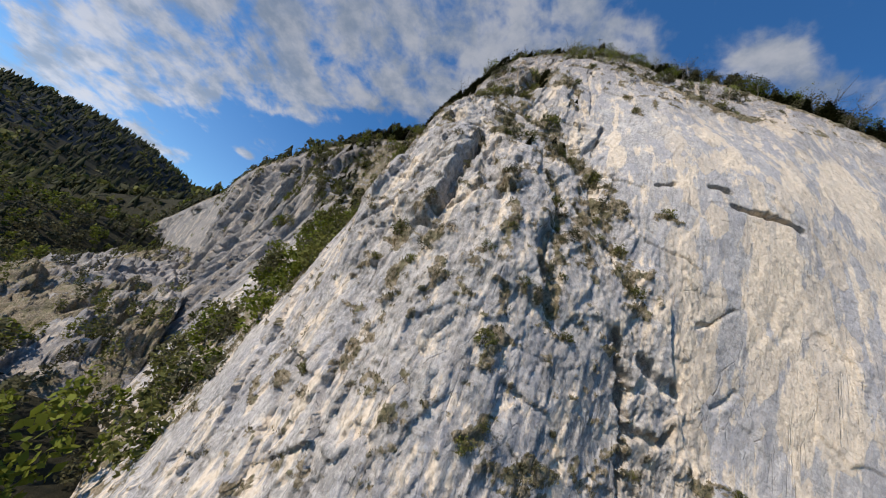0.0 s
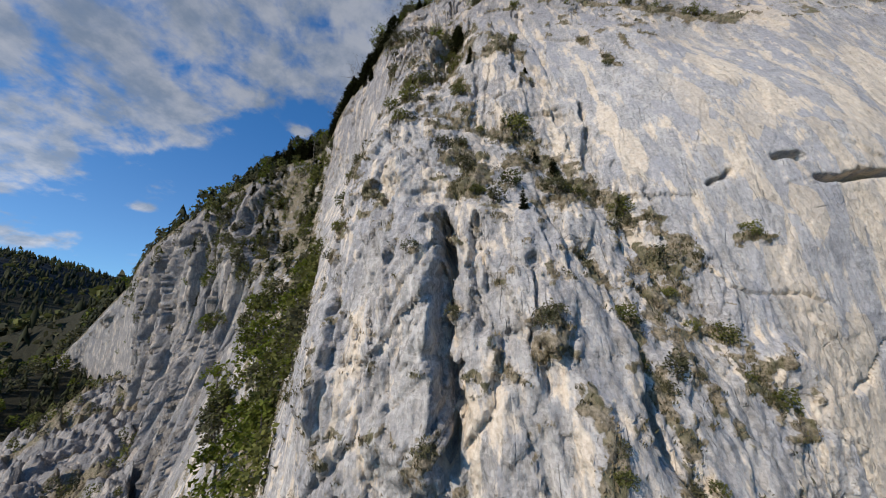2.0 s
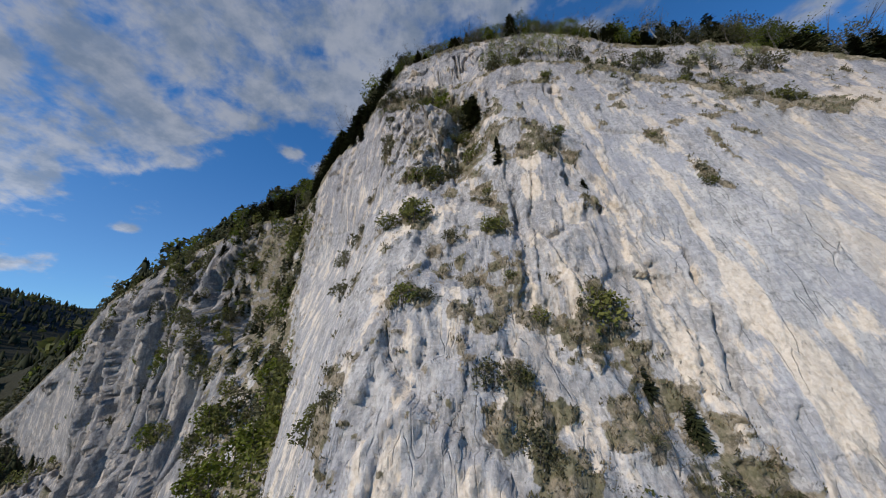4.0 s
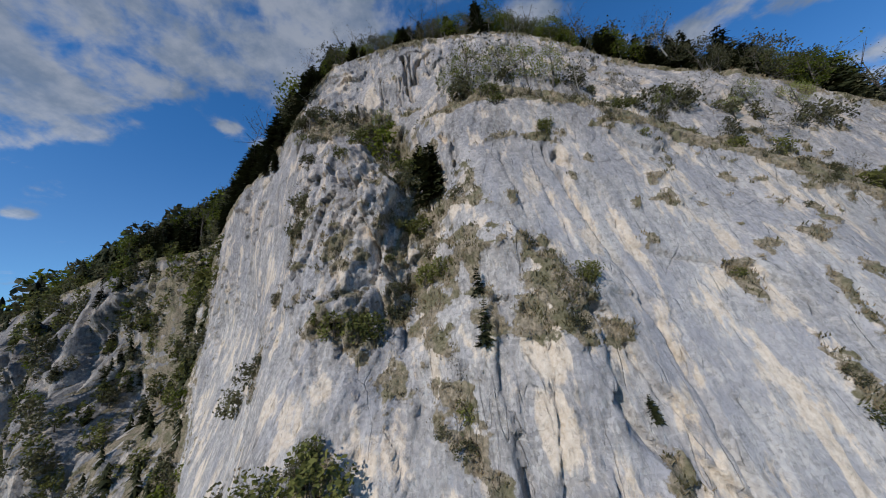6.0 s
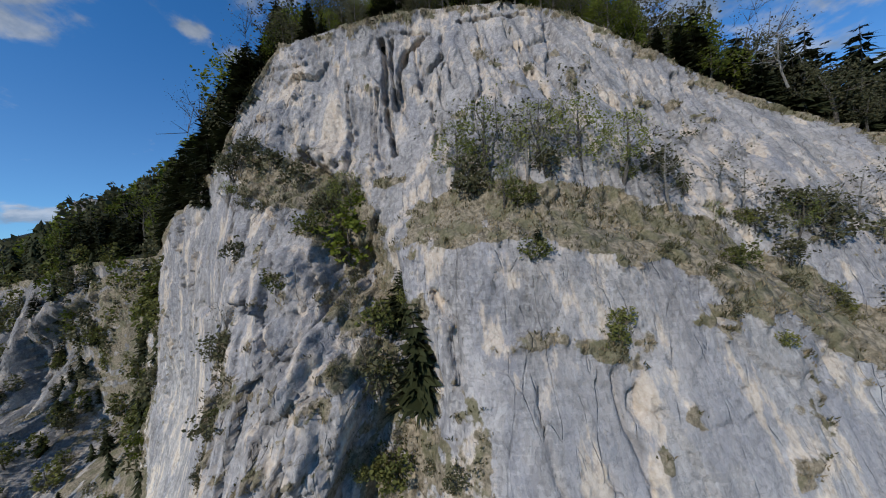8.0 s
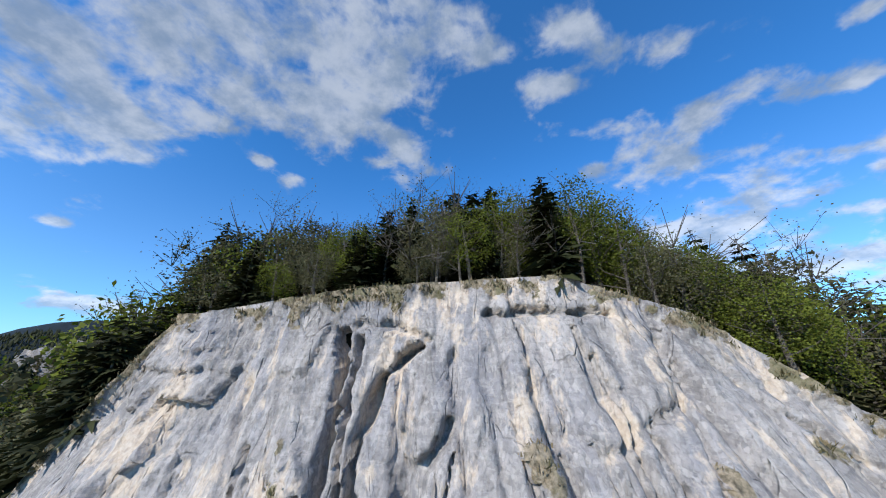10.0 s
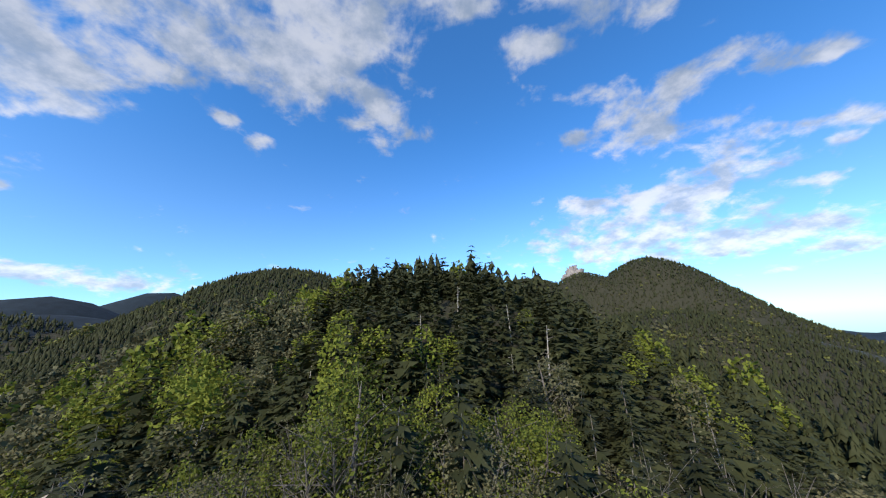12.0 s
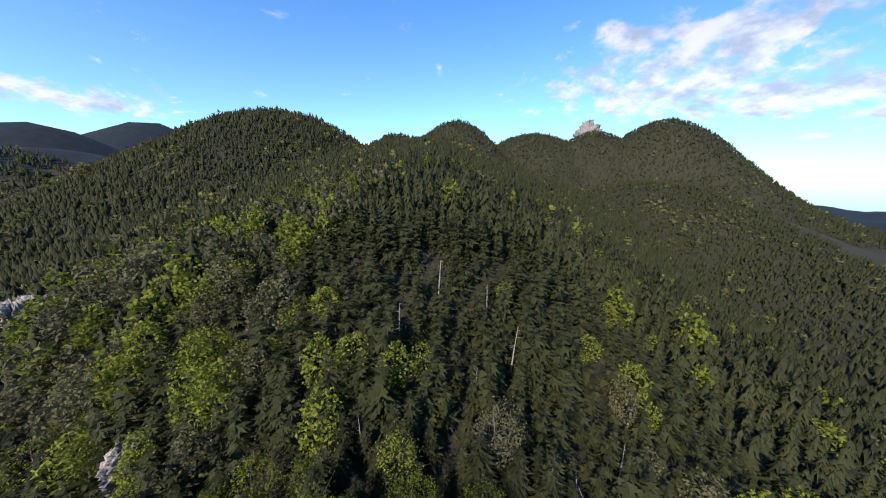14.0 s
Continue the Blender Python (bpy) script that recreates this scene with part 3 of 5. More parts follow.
def growth(x, z):
    """How much soil and low plants cover the face: above 0.5 they hide the rock."""
    most = np.full(np.shape(x), -2.0)
    for cx, cz, wide, high, lean in PATCHES:
        dz = z - cz
        most = np.maximum(most, 1.0 - np.hypot((x - cx - lean * dz) / wide, dz / high))
    gully = 0.9 - np.abs((x - arete(z) + 27) / 24)
    most = np.maximum(most, np.where(z < 160, gully, -2.0))
    most = np.maximum(most, 0.9 - (crest(x) - z) / 2.0)
    deep_soil = 0 * x
    for cx, cz, wide, high, lean in LEDGES:
        dz = z - cz - lean * (x - cx)
        deep_soil = np.maximum(deep_soil, smooth(1.05, 0.55, np.hypot((x - cx) / wide, dz / high)))
    for wide, _, cover, path in GULLIES:
        most = np.maximum(most, cover - 0.7 * beside(path, x, z) / wide)
    # low growth in the joints of the broken rock
    most = np.maximum(most, -1.7 + 1.42 * smooth(6, -4, x + 0.45 * (z - 100)) * smooth(135, 115, z) * smooth(-46, -36, x))
    # dark crusts on the upper slab and on the buttress
    most = np.maximum(most, -1.7 + 1.46 * smooth(2, 14, x) * smooth(126, 140, z) * smooth(164, 156, z))
    most = np.maximum(most, -1.7 + 1.5 * smooth(-44, -34, x) * smooth(-18, -22, x) * smooth(126, 134, z) * smooth(172, 164, z))
    return 0.42 + 0.8 * np.clip(most, -1.6, 0.60) + 0.22 * smooth(-75, -100, x) + 2.3 * deep_soil + 0.62 * fractal(x / 1.9, z / 1.6, 4, 91, 0.65)


# cracks and slots: half width, depth, then x, z along them
CRACKS_LOW = ((0.85, 4.6, (-16.7, 86, -16.3, 78.7, -16.3, 71.7, -15.8, 66.6, -17, 65)), (0.30, 1.5, (-20.5, 60.3, -16.8, 61.6, -14.7, 61.4, -11.3, 61.4)),
              (0.55, 2.4, (0.2, 68, 0.7, 63.6, 2, 59)), (0.6, 2.4, (14.1, 57.5, 15.7, 53, 18.3, 45, 19.6, 37)), (0.8, 2.2, (19.2, 55.4, 22.8, 53, 25.7, 53.7)),
              (0.7, 2.0, (20.3, 45, 24.2, 45, 25.7, 47.8)), (0.2, 0.8, (28.5, 65, 33.9, 69.8)), (0.25, 0.8, (31.9, 53.7, 35.2, 56.6)))
CRACKS_LOW += ((0.2, 0.6, (10, 85.2, 15.9, 76.9, 23.5, 75.7, 27, 75.4)), (0.35, 1.6, (-29.8, 74, -28.9, 77.1)), (0.3, 1.3, (-5.8, 86.3, -1.9, 81.6, 0.2, 76.5, 1.3, 73.9)),
              (0.45, 1.8, (-12.6, 86, -13.5, 80, -12.4, 74)), (0.4, 1.4, (-7.5, 80, -8.6, 74, -7.9, 69)))
CRACKS_MIDDLE = ((0.22, 1.5, (18.4, 91, 21.6, 92.9)), (0.5, 1.9, (28.1, 94.9, 32, 94.8)), (0.45, 3.0, (32.6, 91.1, 37.6, 91.3, 41.2, 91.5, 45, 91.0)),
                 (0.3, 1.5, (6.5, 111.7, 5.1, 103.1, 5.6, 95.9)), (0.35, 1.6, (6, 105, 4.9, 100.8, 3.7, 96.9)), (0.28, 1.0, (-1.6, 149.8, 0.9, 133.6, 2.1, 125.2, 2.9, 117)),
                 (0.3, 1.2, (-11.9, 131.8, -6.4, 132.2, -2, 128.7, 1, 119.7)), (0.3, 1.1, (-11.9, 120, -12.4, 112.6, -13.4, 107.8)))
CRACKS_MIDDLE += ((0.4, 1.2, (-4.3, 124.3, -4, 122.3, -2.7, 120, -1.4, 118.7)), (0.6, 1.3, (-0.4, 148.3, 0.1, 147.6)), (0.3, 1.2, (-14, 156.3, -12.4, 153.9, -12.2, 150)),
                 (0.18, 0.6, (-7, 150, -6.6, 140)), (0.18, 0.6, (-1.5, 149, -0.5, 141)), (0.16, 0.5, (-3.5, 146, -3.2, 136)))
CRACKS_WALL = ((0.38, 2.6, (-19.6, 195, -18.6, 182.2, -17.6, 172)), (0.32, 2.4, (-18.1, 194.7, -17.6, 186.3, -17.0, 179.8)), (0.42, 2.4, (-12.6, 193.7, -15.2, 190.8, -16.6, 187, -16.2, 179.5)),
               (0.45, 1.7, (-10, 188.4, -12.2, 185.9, -13.1, 183.2)), (0.25, 1.3, (-10, 187, -11, 183.7, -11, 178.6)), (0.28, 1.3, (-12.5, 178.6, -12, 175.1, -11.9, 171.3)),
               (0.22, 1.0, (-11.4, 175.2, -11.3, 171.7)), (0.30, 1.2, (-5.6, 186.9, -5.8, 181.7, -6.5, 178.6, -7.4, 175, -7.9, 172)), (0.28, 1.0, (6.4, 193.2, 5.4, 186.9, 3, 180)))
CRACKS_WALL += ((0.35, 1.5, (-6.5, 196.2, -2.1, 196.0, 3.4, 195.9)), (0.30, 1.0, (-18.1, 196.2, -11.8, 194.4)), (0.3, 1.2, (-20.4, 184, -19.7, 173.7, -18.7, 170)), (0.8, 2.4, (-30.8, 174.2, -29.8, 173.6)))
CRACKS = [(*path[k:k + 4], wide, deep) for wide, deep, path in CRACKS_LOW + CRACKS_MIDDLE + CRACKS_WALL for k in range(0, len(path) - 2, 2)]


def runnels():
    """Long thin grooves that water has cut down the upper wall."""
    dice, rows = random.Random(5), []
    for k in range(26):
        x = -25 + 2.0 * k + dice.uniform(-0.7, 0.7)
        top = min(197.0 - 0.5 * abs(x + 6) + dice.uniform(-8, 1), 197.0)
        low = max(top - dice.uniform(8, 24), 168.5 - 0.22 * max(x, 0))
        rows.append((x, top, x + dice.uniform(0.2, 1.4), low, dice.uniform(0.16, 0.34), dice.uniform(0.5, 1.3)))
    return rows


RUNNELS = runnels()


def cut(x, z):
    """How deep the cracks go in at a place."""
    deep = np.zeros(np.shape(x))
    wx, wz = x + 0.45 * fractal(x / 4, z / 7, 2, 101) + 0.12 * waves(x, z / 1.3, 105), z + 0.5 * fractal(x / 3, z / 3, 2, 103)
    ragged = 0.6 * fractal(x / 1.1, z / 1.6, 3, 107, 0.6)
    thick = 0.5 + 0.5 * np.clip(fractal(x / 2.2, z / 3.0, 2, 111), -1, 1)
    for x0, z0, x1, z1, wide, depth in CRACKS + RUNNELS:
        along = np.clip(((wx - x0) * (x1 - x0) + (wz - z0) * (z1 - z0)) / ((x1 - x0) ** 2 + (z1 - z0) ** 2), 0, 1)
        off = np.hypot(wx - x0 - along * (x1 - x0), wz - z0 - along * (z1 - z0))
        taper = 0.55 + 1.0 * thick
        deep = np.maximum(deep, depth * smooth(1.6, 0.4, off / (wide * taper) + ragged))
    return deep


def face(x, z):
    """The cliff with its ribs, blocks and cracks."""
    y = face_plan(x, z) + relief(x, z) * smooth(-48, -40, x)
    slab = smooth(-4, 6, x + (z - 112) * 0.45) * smooth(165, 155, z)
    rough = (0.56 + 0.10 * smooth(100, 75, z)) * (1 - 0.78 * slab) + 0.14 * smooth(-12, -26, x)
    rough = rough + 0.45 * smooth(-46, -38, x) * smooth(-17, -21, x) * smooth(124, 132, z) * smooth(174, 168, z)
    rough = rough * (1 - 0.55 * smooth(-30, -42, x) * smooth(150, 110, z))
    fine = smooth(-48, -36, x)
    slope = np.abs(face_plan(x + 1.5, z) - face_plan(x - 1.5, z)) / 3.0
    rough = rough / np.sqrt(1 + (1.1 * slope) ** 2) ** 1.5
    rough = rough * (1 - 0.8 * smooth(-92, -108, x))
    wx, wz = x + 1.6 * fractal(x / 9, z / 9, 3, 5), z + 1.6 * fractal(x / 9, z / 9, 3, 6)
    sx, sz = x + 1.2 * waves(x / 11, z / 11, 8), z + 1.2 * waves(x / 11, z / 11, 9)
    slabs, joint = facets(wx / 9 + wz / 38, wz / 19, 11, 1.5, 0.6)
    blocks, gap = facets(sx / 4.2 - sz / 16, sz / 10, 17, 1.7, 0.5)
    small, seam = facets(sx / 1.7 + sz / 9, sz / 4.6 - sx / 9, 23, 1.6, 0.4)
    chips, _ = facets(sx / 0.8 - sz / 6, sz / 1.9, 29, 1.3, 0.5)
    splinters, _ = facets(sx / 0.42 + sz / 5, sz / 1.0 - sx / 4, 33, 1.2, 0.6)
    ribs = np.abs(fractal(wx / 3.8 + wz / 50, wz / 30, 3, 41))
    crown = smooth(161, 170, z) * smooth(-36, -28, x) * smooth(48, 25, x)
    flutes = np.abs(fractal(x / 2.1 + 0.5 * fractal(x / 5, z / 7, 2, 47), z / 40, 2, 45, 0.4))
    y = y + 0.7 * fractal(x / 13, z / 19, 2, 3)
    grooves = 0 * x
    for k, (wide, tall) in enumerate(((4.4, 15.0), (2.3, 8.0), (1.25, 4.2))):
        grooves = grooves + 0.62 ** k * (0.4 - np.minimum(np.abs(fractal((wx + 0.12 * wz) / wide, wz / tall, 2, 171 + 5 * k)), 0.8))
    y = y + rough * (0.85 * slabs + 0.45 * blocks + fine * (0.31 * small + 0.17 * chips + 0.09 * splinters) + 0.25 * (0.5 - ribs) + 0.12 * grooves) * (1 - 0.6 * crown) + 1.1 * crown * (0.35 - np.minimum(flutes, 0.5))
    open_joint = (waves(wx / 8, wz / 8, 51) > 0.1) * smooth(0.08, 0.0, joint)
    y = y + rough * (1.0 * open_joint + 0.5 * (waves(wx / 5, wz / 5, 53) > 0.15) * smooth(0.10, 0.0, gap) + 0.15 * (waves(wx / 3, wz / 3, 57) > 0.2) * smooth(0.12, 0.0, seam))
    y = np.minimum(y, np.maximum(face_plan(x, crest(x)) - 0.6, face_plan(x, z) - 3))
    soft = smooth(0.45, 0.75, growth(x, z))
    return y + cut(x, z) * (1 - soft) - 0.25 * soft + (0.05 + 0.25 * soft) * fractal(x * 1.1, z * 1.1, 3, 61, 0.6)


# ---- the land behind and around ----
def hill(x, y, cx, cy, top, wide, deep):
    return top * np.exp(-0.5 * (((x - cx) / wide) ** 2 + ((y - cy) / deep) ** 2))


def land(x, y):
    """The height of the land behind the cliff's crest."""
    ridge = np.interp(y, (90, 110, 135, 150, 176, 190, 210, 260, 420, 700, 1000, 1500, 2500, 6000),
                      (197, 198, 200, 205, 216, 225, 236, 243, 258, 298, 350, 400, 400, 300))
    fall = np.interp(y, (100, 500, 1200), (0.45, 0.36, 0.24)) * np.where(x > 0, 1.28, 0.86)
    nose = ridge - fall * (np.hypot(x, 40) - 40)
    forms = [nose, 0 * x + 10 * waves(x / 300, y / 300, 7),
             hill(x, y, -590, 1430, 470, 420, 520), hill(x, y, -160, 1750, 440, 260, 420), hill(x, y, 170, 2080, 565, 330, 420), hill(x, y, 760, 2330, 545, 480, 420),
             hill(x, y, 1440, 1960, 610, 370, 420), hill(x, y, 1150, 2250, 560, 330, 400), hill(x, y, 900, 1250, 250, 330, 420), hill(x, y, 1750, 2000, 400, 230, 420),
             hill(x, y, -1400, 560, 300, 330, 420), hill(x, y, -1250, 1150, 300, 380, 420),
             hill(x, y, -2300, 2750, 590, 520, 500), hill(x, y, -1950, 1720, 430, 420, 400), hill(x, y, 3300, 2250, 50, 900, 700)]
    soft = 10.0
    total = soft * np.log(sum(np.exp(np.clip(f / soft, -60, 80)) for f in forms))
    distance = np.hypot(x, y)
    return total + 3.0 * fractal(x / 60, y / 60, 3, 71) * smooth(120, 260, y) + 38 * fractal(x / 420, y / 420, 4, 73) * smooth(2300, 2800, distance)


def crest_y(x):
    inside = np.clip(x, -450, 95)
    return face_plan(inside, crest(inside)) + np.where(x < -450, (x + 450) * 0.6, 0) + np.where(x > 95, (x - 95) * 0.3, 0)


def crest_z(x):
    return crest(x) * smooth(-800, -450, x) * smooth(500, 95, x)


def land_top(x, y):
    """The land's surface, tied to the crest where it begins."""
    back = y - crest_y(x)
    low = hill(x, y, -1400, 560, 300, 330, 420) + hill(x, y, -1150, -250, 170, 260, 380)
    upper = crest_z(x) + (land(x, y) - crest_z(x)) * smooth(-6, 34, back)
    beside = smooth(-290, -460, x) + smooth(96, 180, x)
    share = np.where(back >= 0, 1.0, smooth(-260, 0, back) * beside)
    return low + (upper - low) * share


def grid_mesh(name, xs, ys, zs):
    """A mesh from arrays of the places of a grid."""
    rows, cols = xs.shape
    mesh = bpy.data.meshes.new(name)
    k = np.arange(rows * cols).reshape(rows, cols)
    quads = np.stack([k[:-1, :-1], k[:-1, 1:], k[1:, 1:], k[1:, :-1]], -1).reshape(-1, 4)
    fill_mesh(mesh, np.stack([xs, ys, zs], -1).reshape(-1, 3), quads)
    return mesh


def fill_mesh(mesh, verts, polys, slots=None):
    """Puts arrays of vertices and of faces with one number of corners into a mesh."""
    corners = polys.shape[1]
    mesh.vertices.add(len(verts))
    mesh.vertices.foreach_set("co", np.ascontiguousarray(verts, dtype=np.float32).ravel())
    mesh.loops.add(polys.size)
    mesh.loops.foreach_set("vertex_index", np.ascontiguousarray(polys, dtype=np.int32).ravel())
    mesh.polygons.add(len(polys))
    mesh.polygons.foreach_set("loop_start", np.arange(0, polys.size, corners, dtype=np.int32))
    mesh.polygons.foreach_set("loop_total", np.full(len(polys), corners, dtype=np.int32))
    if slots is not None:
        mesh.polygons.foreach_set("material_index", np.ascontiguousarray(slots, dtype=np.int32))
    mesh.update(calc_edges=True)


def spread(*stretches):
    """Places along a line: (start, end, step) after one another."""
    return np.concatenate([np.arange(a, b, step) for a, b, step in stretches] + [[stretches[-1][1]]])


def whole_face(x, z):
    """The cliff and, beyond the gully, the crag with its great ribs whose far sides lie in shade."""
    wx = x + 4 * fractal(x / 40, z / 70, 3, 81)
    phase = (wx + 0.07 * z) / 37.0
    part_of = phase - np.floor(phase)
    rib = np.where(part_of < 0.84, 0.5 - part_of / 0.84, (part_of - 0.92) / 0.16) * (0.7 + 0.5 * waves(np.floor(phase), 0 * z, 85))
    block, joint = facets(wx / 7 + z / 80, z / 62, 87, 1.3, 0.7)
    little, _ = facets(wx / 2.6 + z / 60, z / 22, 89, 1.2, 0.8)
    rough = 8.0 * (1.5 * rib + 0.26 * block + 0.16 * little + 0.5 * smooth(0.10, 0, joint) + 0.3 * fractal(x / 15, z / 60, 4, 83))
    s = z / crest(x)
    bowl = 17 * smooth(1.2, 0.72, np.hypot((wx + 120 + 0.15 * (z - 125)) / 22, (z - 128) / 21)) + 9 * smooth(1.2, 0.6, np.hypot((wx + 168) / 13, (z - 92) / 46))
    y = face(x, z)
    deep = y + bowl * smooth(-88, -100, x) + rough * smooth(-101, -125, x) * smooth(1.0, 0.86, s) * smooth(0.0, 0.1, s)
    return np.where(x < -88, np.minimum(deep, crest_y(x) - 0.6), y)


def rock_sheet(name, cols, rows, mat, label, category):
    """A stretch of the face, its ledges covered with soil and dry grass."""
    x, s = np.meshgrid(cols, np.linspace(0, 1, rows))
    z = s * crest(x)
    y = whole_face(x, z)
    mesh = grid_mesh(name, x, y, z)
    mesh.materials.append(mat)
    soil = mesh.attributes.new("soil", "FLOAT", "POINT")
    soil.data.foreach_set("value", np.ascontiguousarray(growth(x, z), dtype=np.float32).ravel())
    return tagged(new(name, mesh), label, category, kind="structure")


def spur_top(x, y):
    """The height of the low rocky spur that runs out from the foot of the crag."""
    reach = np.interp(x, (-330, -280, -235, -190, -150, -110, -90), (60, 82, 92, 88, 60, 32, 4))
    high = np.interp(x, (-330, -280, -235, -190, -150, -110, -90), (44, 46, 37, 27, 23, 17, 4))
    wx, wy = x + 3 * fractal(x / 14, y / 14, 3, 501), y + 3 * fractal(x / 14, y / 14, 3, 503)
    ahead = (base_plan(x, 8.0 + 0 * x) - y) / reach
    block, joint = facets(wx / 9 - wy / 14, wy / 6 + wx / 16, 505, 1.2, 0.9)
    little, _ = facets(wx / 3 - wy / 5, wy / 2.4 + wx / 6, 507, 1.1, 0.8)
    body = high * (1 - np.clip(ahead, -0.1, 1.3) ** 1.5)
    broken = 2.6 * block + 1.0 * little - 1.4 * smooth(0.1, 0, joint) + 3.5 * fractal(x / 24, y / 24, 3, 509)
    return body - 1.5 + broken * smooth(1.25, 0.7, ahead) * smooth(-92, -110, x)


def build_spur():
    x, f = np.meshgrid(np.arange(-330, -90, 0.9), np.linspace(-0.15, 1.25, 150))
    y = base_plan(x, 8.0 + 0 * x) - f * np.interp(x, (-330, -280, -235, -190, -150, -110, -90), (60, 82, 92, 88, 60, 32, 4))
    mesh = grid_mesh("rock_spur", x, y, spur_top(x, y))
    mesh.materials.append(ROCK_SHADED)
    soil = mesh.attributes.new("soil", "FLOAT", "POINT")
    soil.data.foreach_set("value", np.ascontiguousarray(0.56 + 0.55 * fractal(x / 15, y / 12, 4, 511), dtype=np.float32).ravel())
    tagged(new("rock_spur", mesh), "low broken grey rock spur with grass and bushes", "rock spur", kind="structure")


def build_cliff():
    build_spur()
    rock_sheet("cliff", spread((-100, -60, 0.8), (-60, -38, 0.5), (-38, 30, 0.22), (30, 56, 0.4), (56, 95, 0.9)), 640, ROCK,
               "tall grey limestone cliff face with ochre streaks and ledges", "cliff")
    rock_sheet("crag", spread((-450, -300, 3.0), (-300, -180, 1.2), (-180, -101, 0.6), (-101, -100, 0.5)), 270, ROCK_SHADED,
               "lower grey limestone crag beside the main cliff", "crag")


def build_land():
    cols = np.unique(np.concatenate([spread((-60, 100, 2.0)), spread((100, 330, 6.0)), -spread((60, 330, 5.0)), 330 * 1.07 ** np.arange(1, 39), -330 * 1.07 ** np.arange(1, 39)]))
    back = np.concatenate([[-4500, -2000, -900, -600, -400, -300, -240, -190, -140, -100, -70, -45, -25, -12, -4, 0.2], spread((1.0, 130, 2.5)), spread((133, 400, 7.0)), 400 * 1.055 ** np.arange(1, 46)])
    x, b = np.meshgrid(cols, back)
    y = crest_y(x) + b
    z = np.where(b < 0.5, land_top(x, np.minimum(y, crest_y(x) - 0.1)), land_top(x, y)) - 0.3
    mesh = grid_mesh("ground", x, y, z)
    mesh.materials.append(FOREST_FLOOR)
    mesh.materials.append(FAR_HAZY_WOOD)
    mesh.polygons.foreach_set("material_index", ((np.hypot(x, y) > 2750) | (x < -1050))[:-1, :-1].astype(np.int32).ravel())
    tagged(new("ground", mesh), "wooded mountain land with dark leaf litter and low growth", "ground", kind="structure")


build_cliff()
build_land()

# ---- plants ----
def part(name, mesh, mat, parent, label=""):
    """Links a mesh as one part under a thing or a part."""
    if not mesh.materials:
        mesh.materials.append(mat)
    ob = new(name, mesh)
    ob.parent = parent
    return tagged(ob, label) if label else ob


def tube(points, radii, sides=5):
    """Vertices and four-cornered faces of a tapering round limb along the points."""
    points, rings = np.asarray(points, float), []
    for i, p in enumerate(points):
        ahead = points[min(i + 1, len(points) - 1)] - points[max(i - 1, 0)]
        ahead = ahead / (np.linalg.norm(ahead) + 1e-9)
        side = np.cross(ahead, (0.3, 1, 0.2))
        side = side / (np.linalg.norm(side) + 1e-9)
        other = np.cross(ahead, side)
        turn = np.arange(sides) * 2 * np.pi / sides
        rings.append(p + radii[i] * (np.cos(turn)[:, None] * side + np.sin(turn)[:, None] * other))
    k = np.arange(len(points) * sides).reshape(len(points), sides)
    nxt = np.roll(k, -1, 1)
    return np.concatenate(rings), np.stack([k[:-1], nxt[:-1], nxt[1:], k[1:]], -1).reshape(-1, 4)


def joined(pieces):
    """Several (vertices, faces) as one."""
    verts, polys, start = [], [], 0
    for v, f in pieces:
        verts.append(v)
        polys.append(f + start)
        start += len(v)
    return np.concatenate(verts), np.concatenate(polys)


def mesh_of(name, pieces, mat):
    mesh = bpy.data.meshes.new(name)
    fill_mesh(mesh, *joined(pieces))
    mesh.materials.append(mat)
    return mesh


def leaf_quads(centres, size, rng, flat=0.35, long=1.4):
    """Small leafy sprays, one bent four-cornered piece each, turned every way round their centres."""
    count = len(centres)
    along = rng.normal(size=(count, 3)) * (1, 1, 1 - flat)
    along /= np.linalg.norm(along, axis=1)[:, None]
    other = np.cross(along, rng.normal(size=(count, 3)))
    other /= np.linalg.norm(other, axis=1)[:, None] + 1e-9
    big = (size * rng.uniform(0.6, 1.3, count))[:, None]
    a, b = along * big * long * 0.5, other * big * 0.5
    verts = np.stack([centres - a, centres + b * rng.uniform(0.5, 1.1, (count, 1)), centres + a, centres - b * rng.uniform(0.5, 1.1, (count, 1))], 1).reshape(-1, 3)
    return verts, np.arange(count * 4).reshape(-1, 4)


def clumps(count, per, spread_by, size, rng, centre, radii, hollow=0.55):
    """A crown: sprays gathered in clumps that lie mostly near an uneven outline."""
    way = rng.normal(size=(count, 3))
    way /= np.linalg.norm(way, axis=1)[:, None]
    bulge = 1 + 0.2 * np.sin(3.1 * way[:, 0] + rng.uniform(0, 6)) * np.cos(2.7 * way[:, 2] + rng.uniform(0, 6))
    reach = (hollow + (1 - hollow) * rng.uniform(0, 1, count) ** 0.5) * bulge
    middle = np.asarray(centre) + way * reach[:, None] * np.asarray(radii)
    leaves = (middle[:, None] + np.clip(rng.normal(size=(count, per, 3)), -1.6, 1.6) * spread_by).reshape(-1, 3)
    return leaf_quads(leaves, size, rng), middle


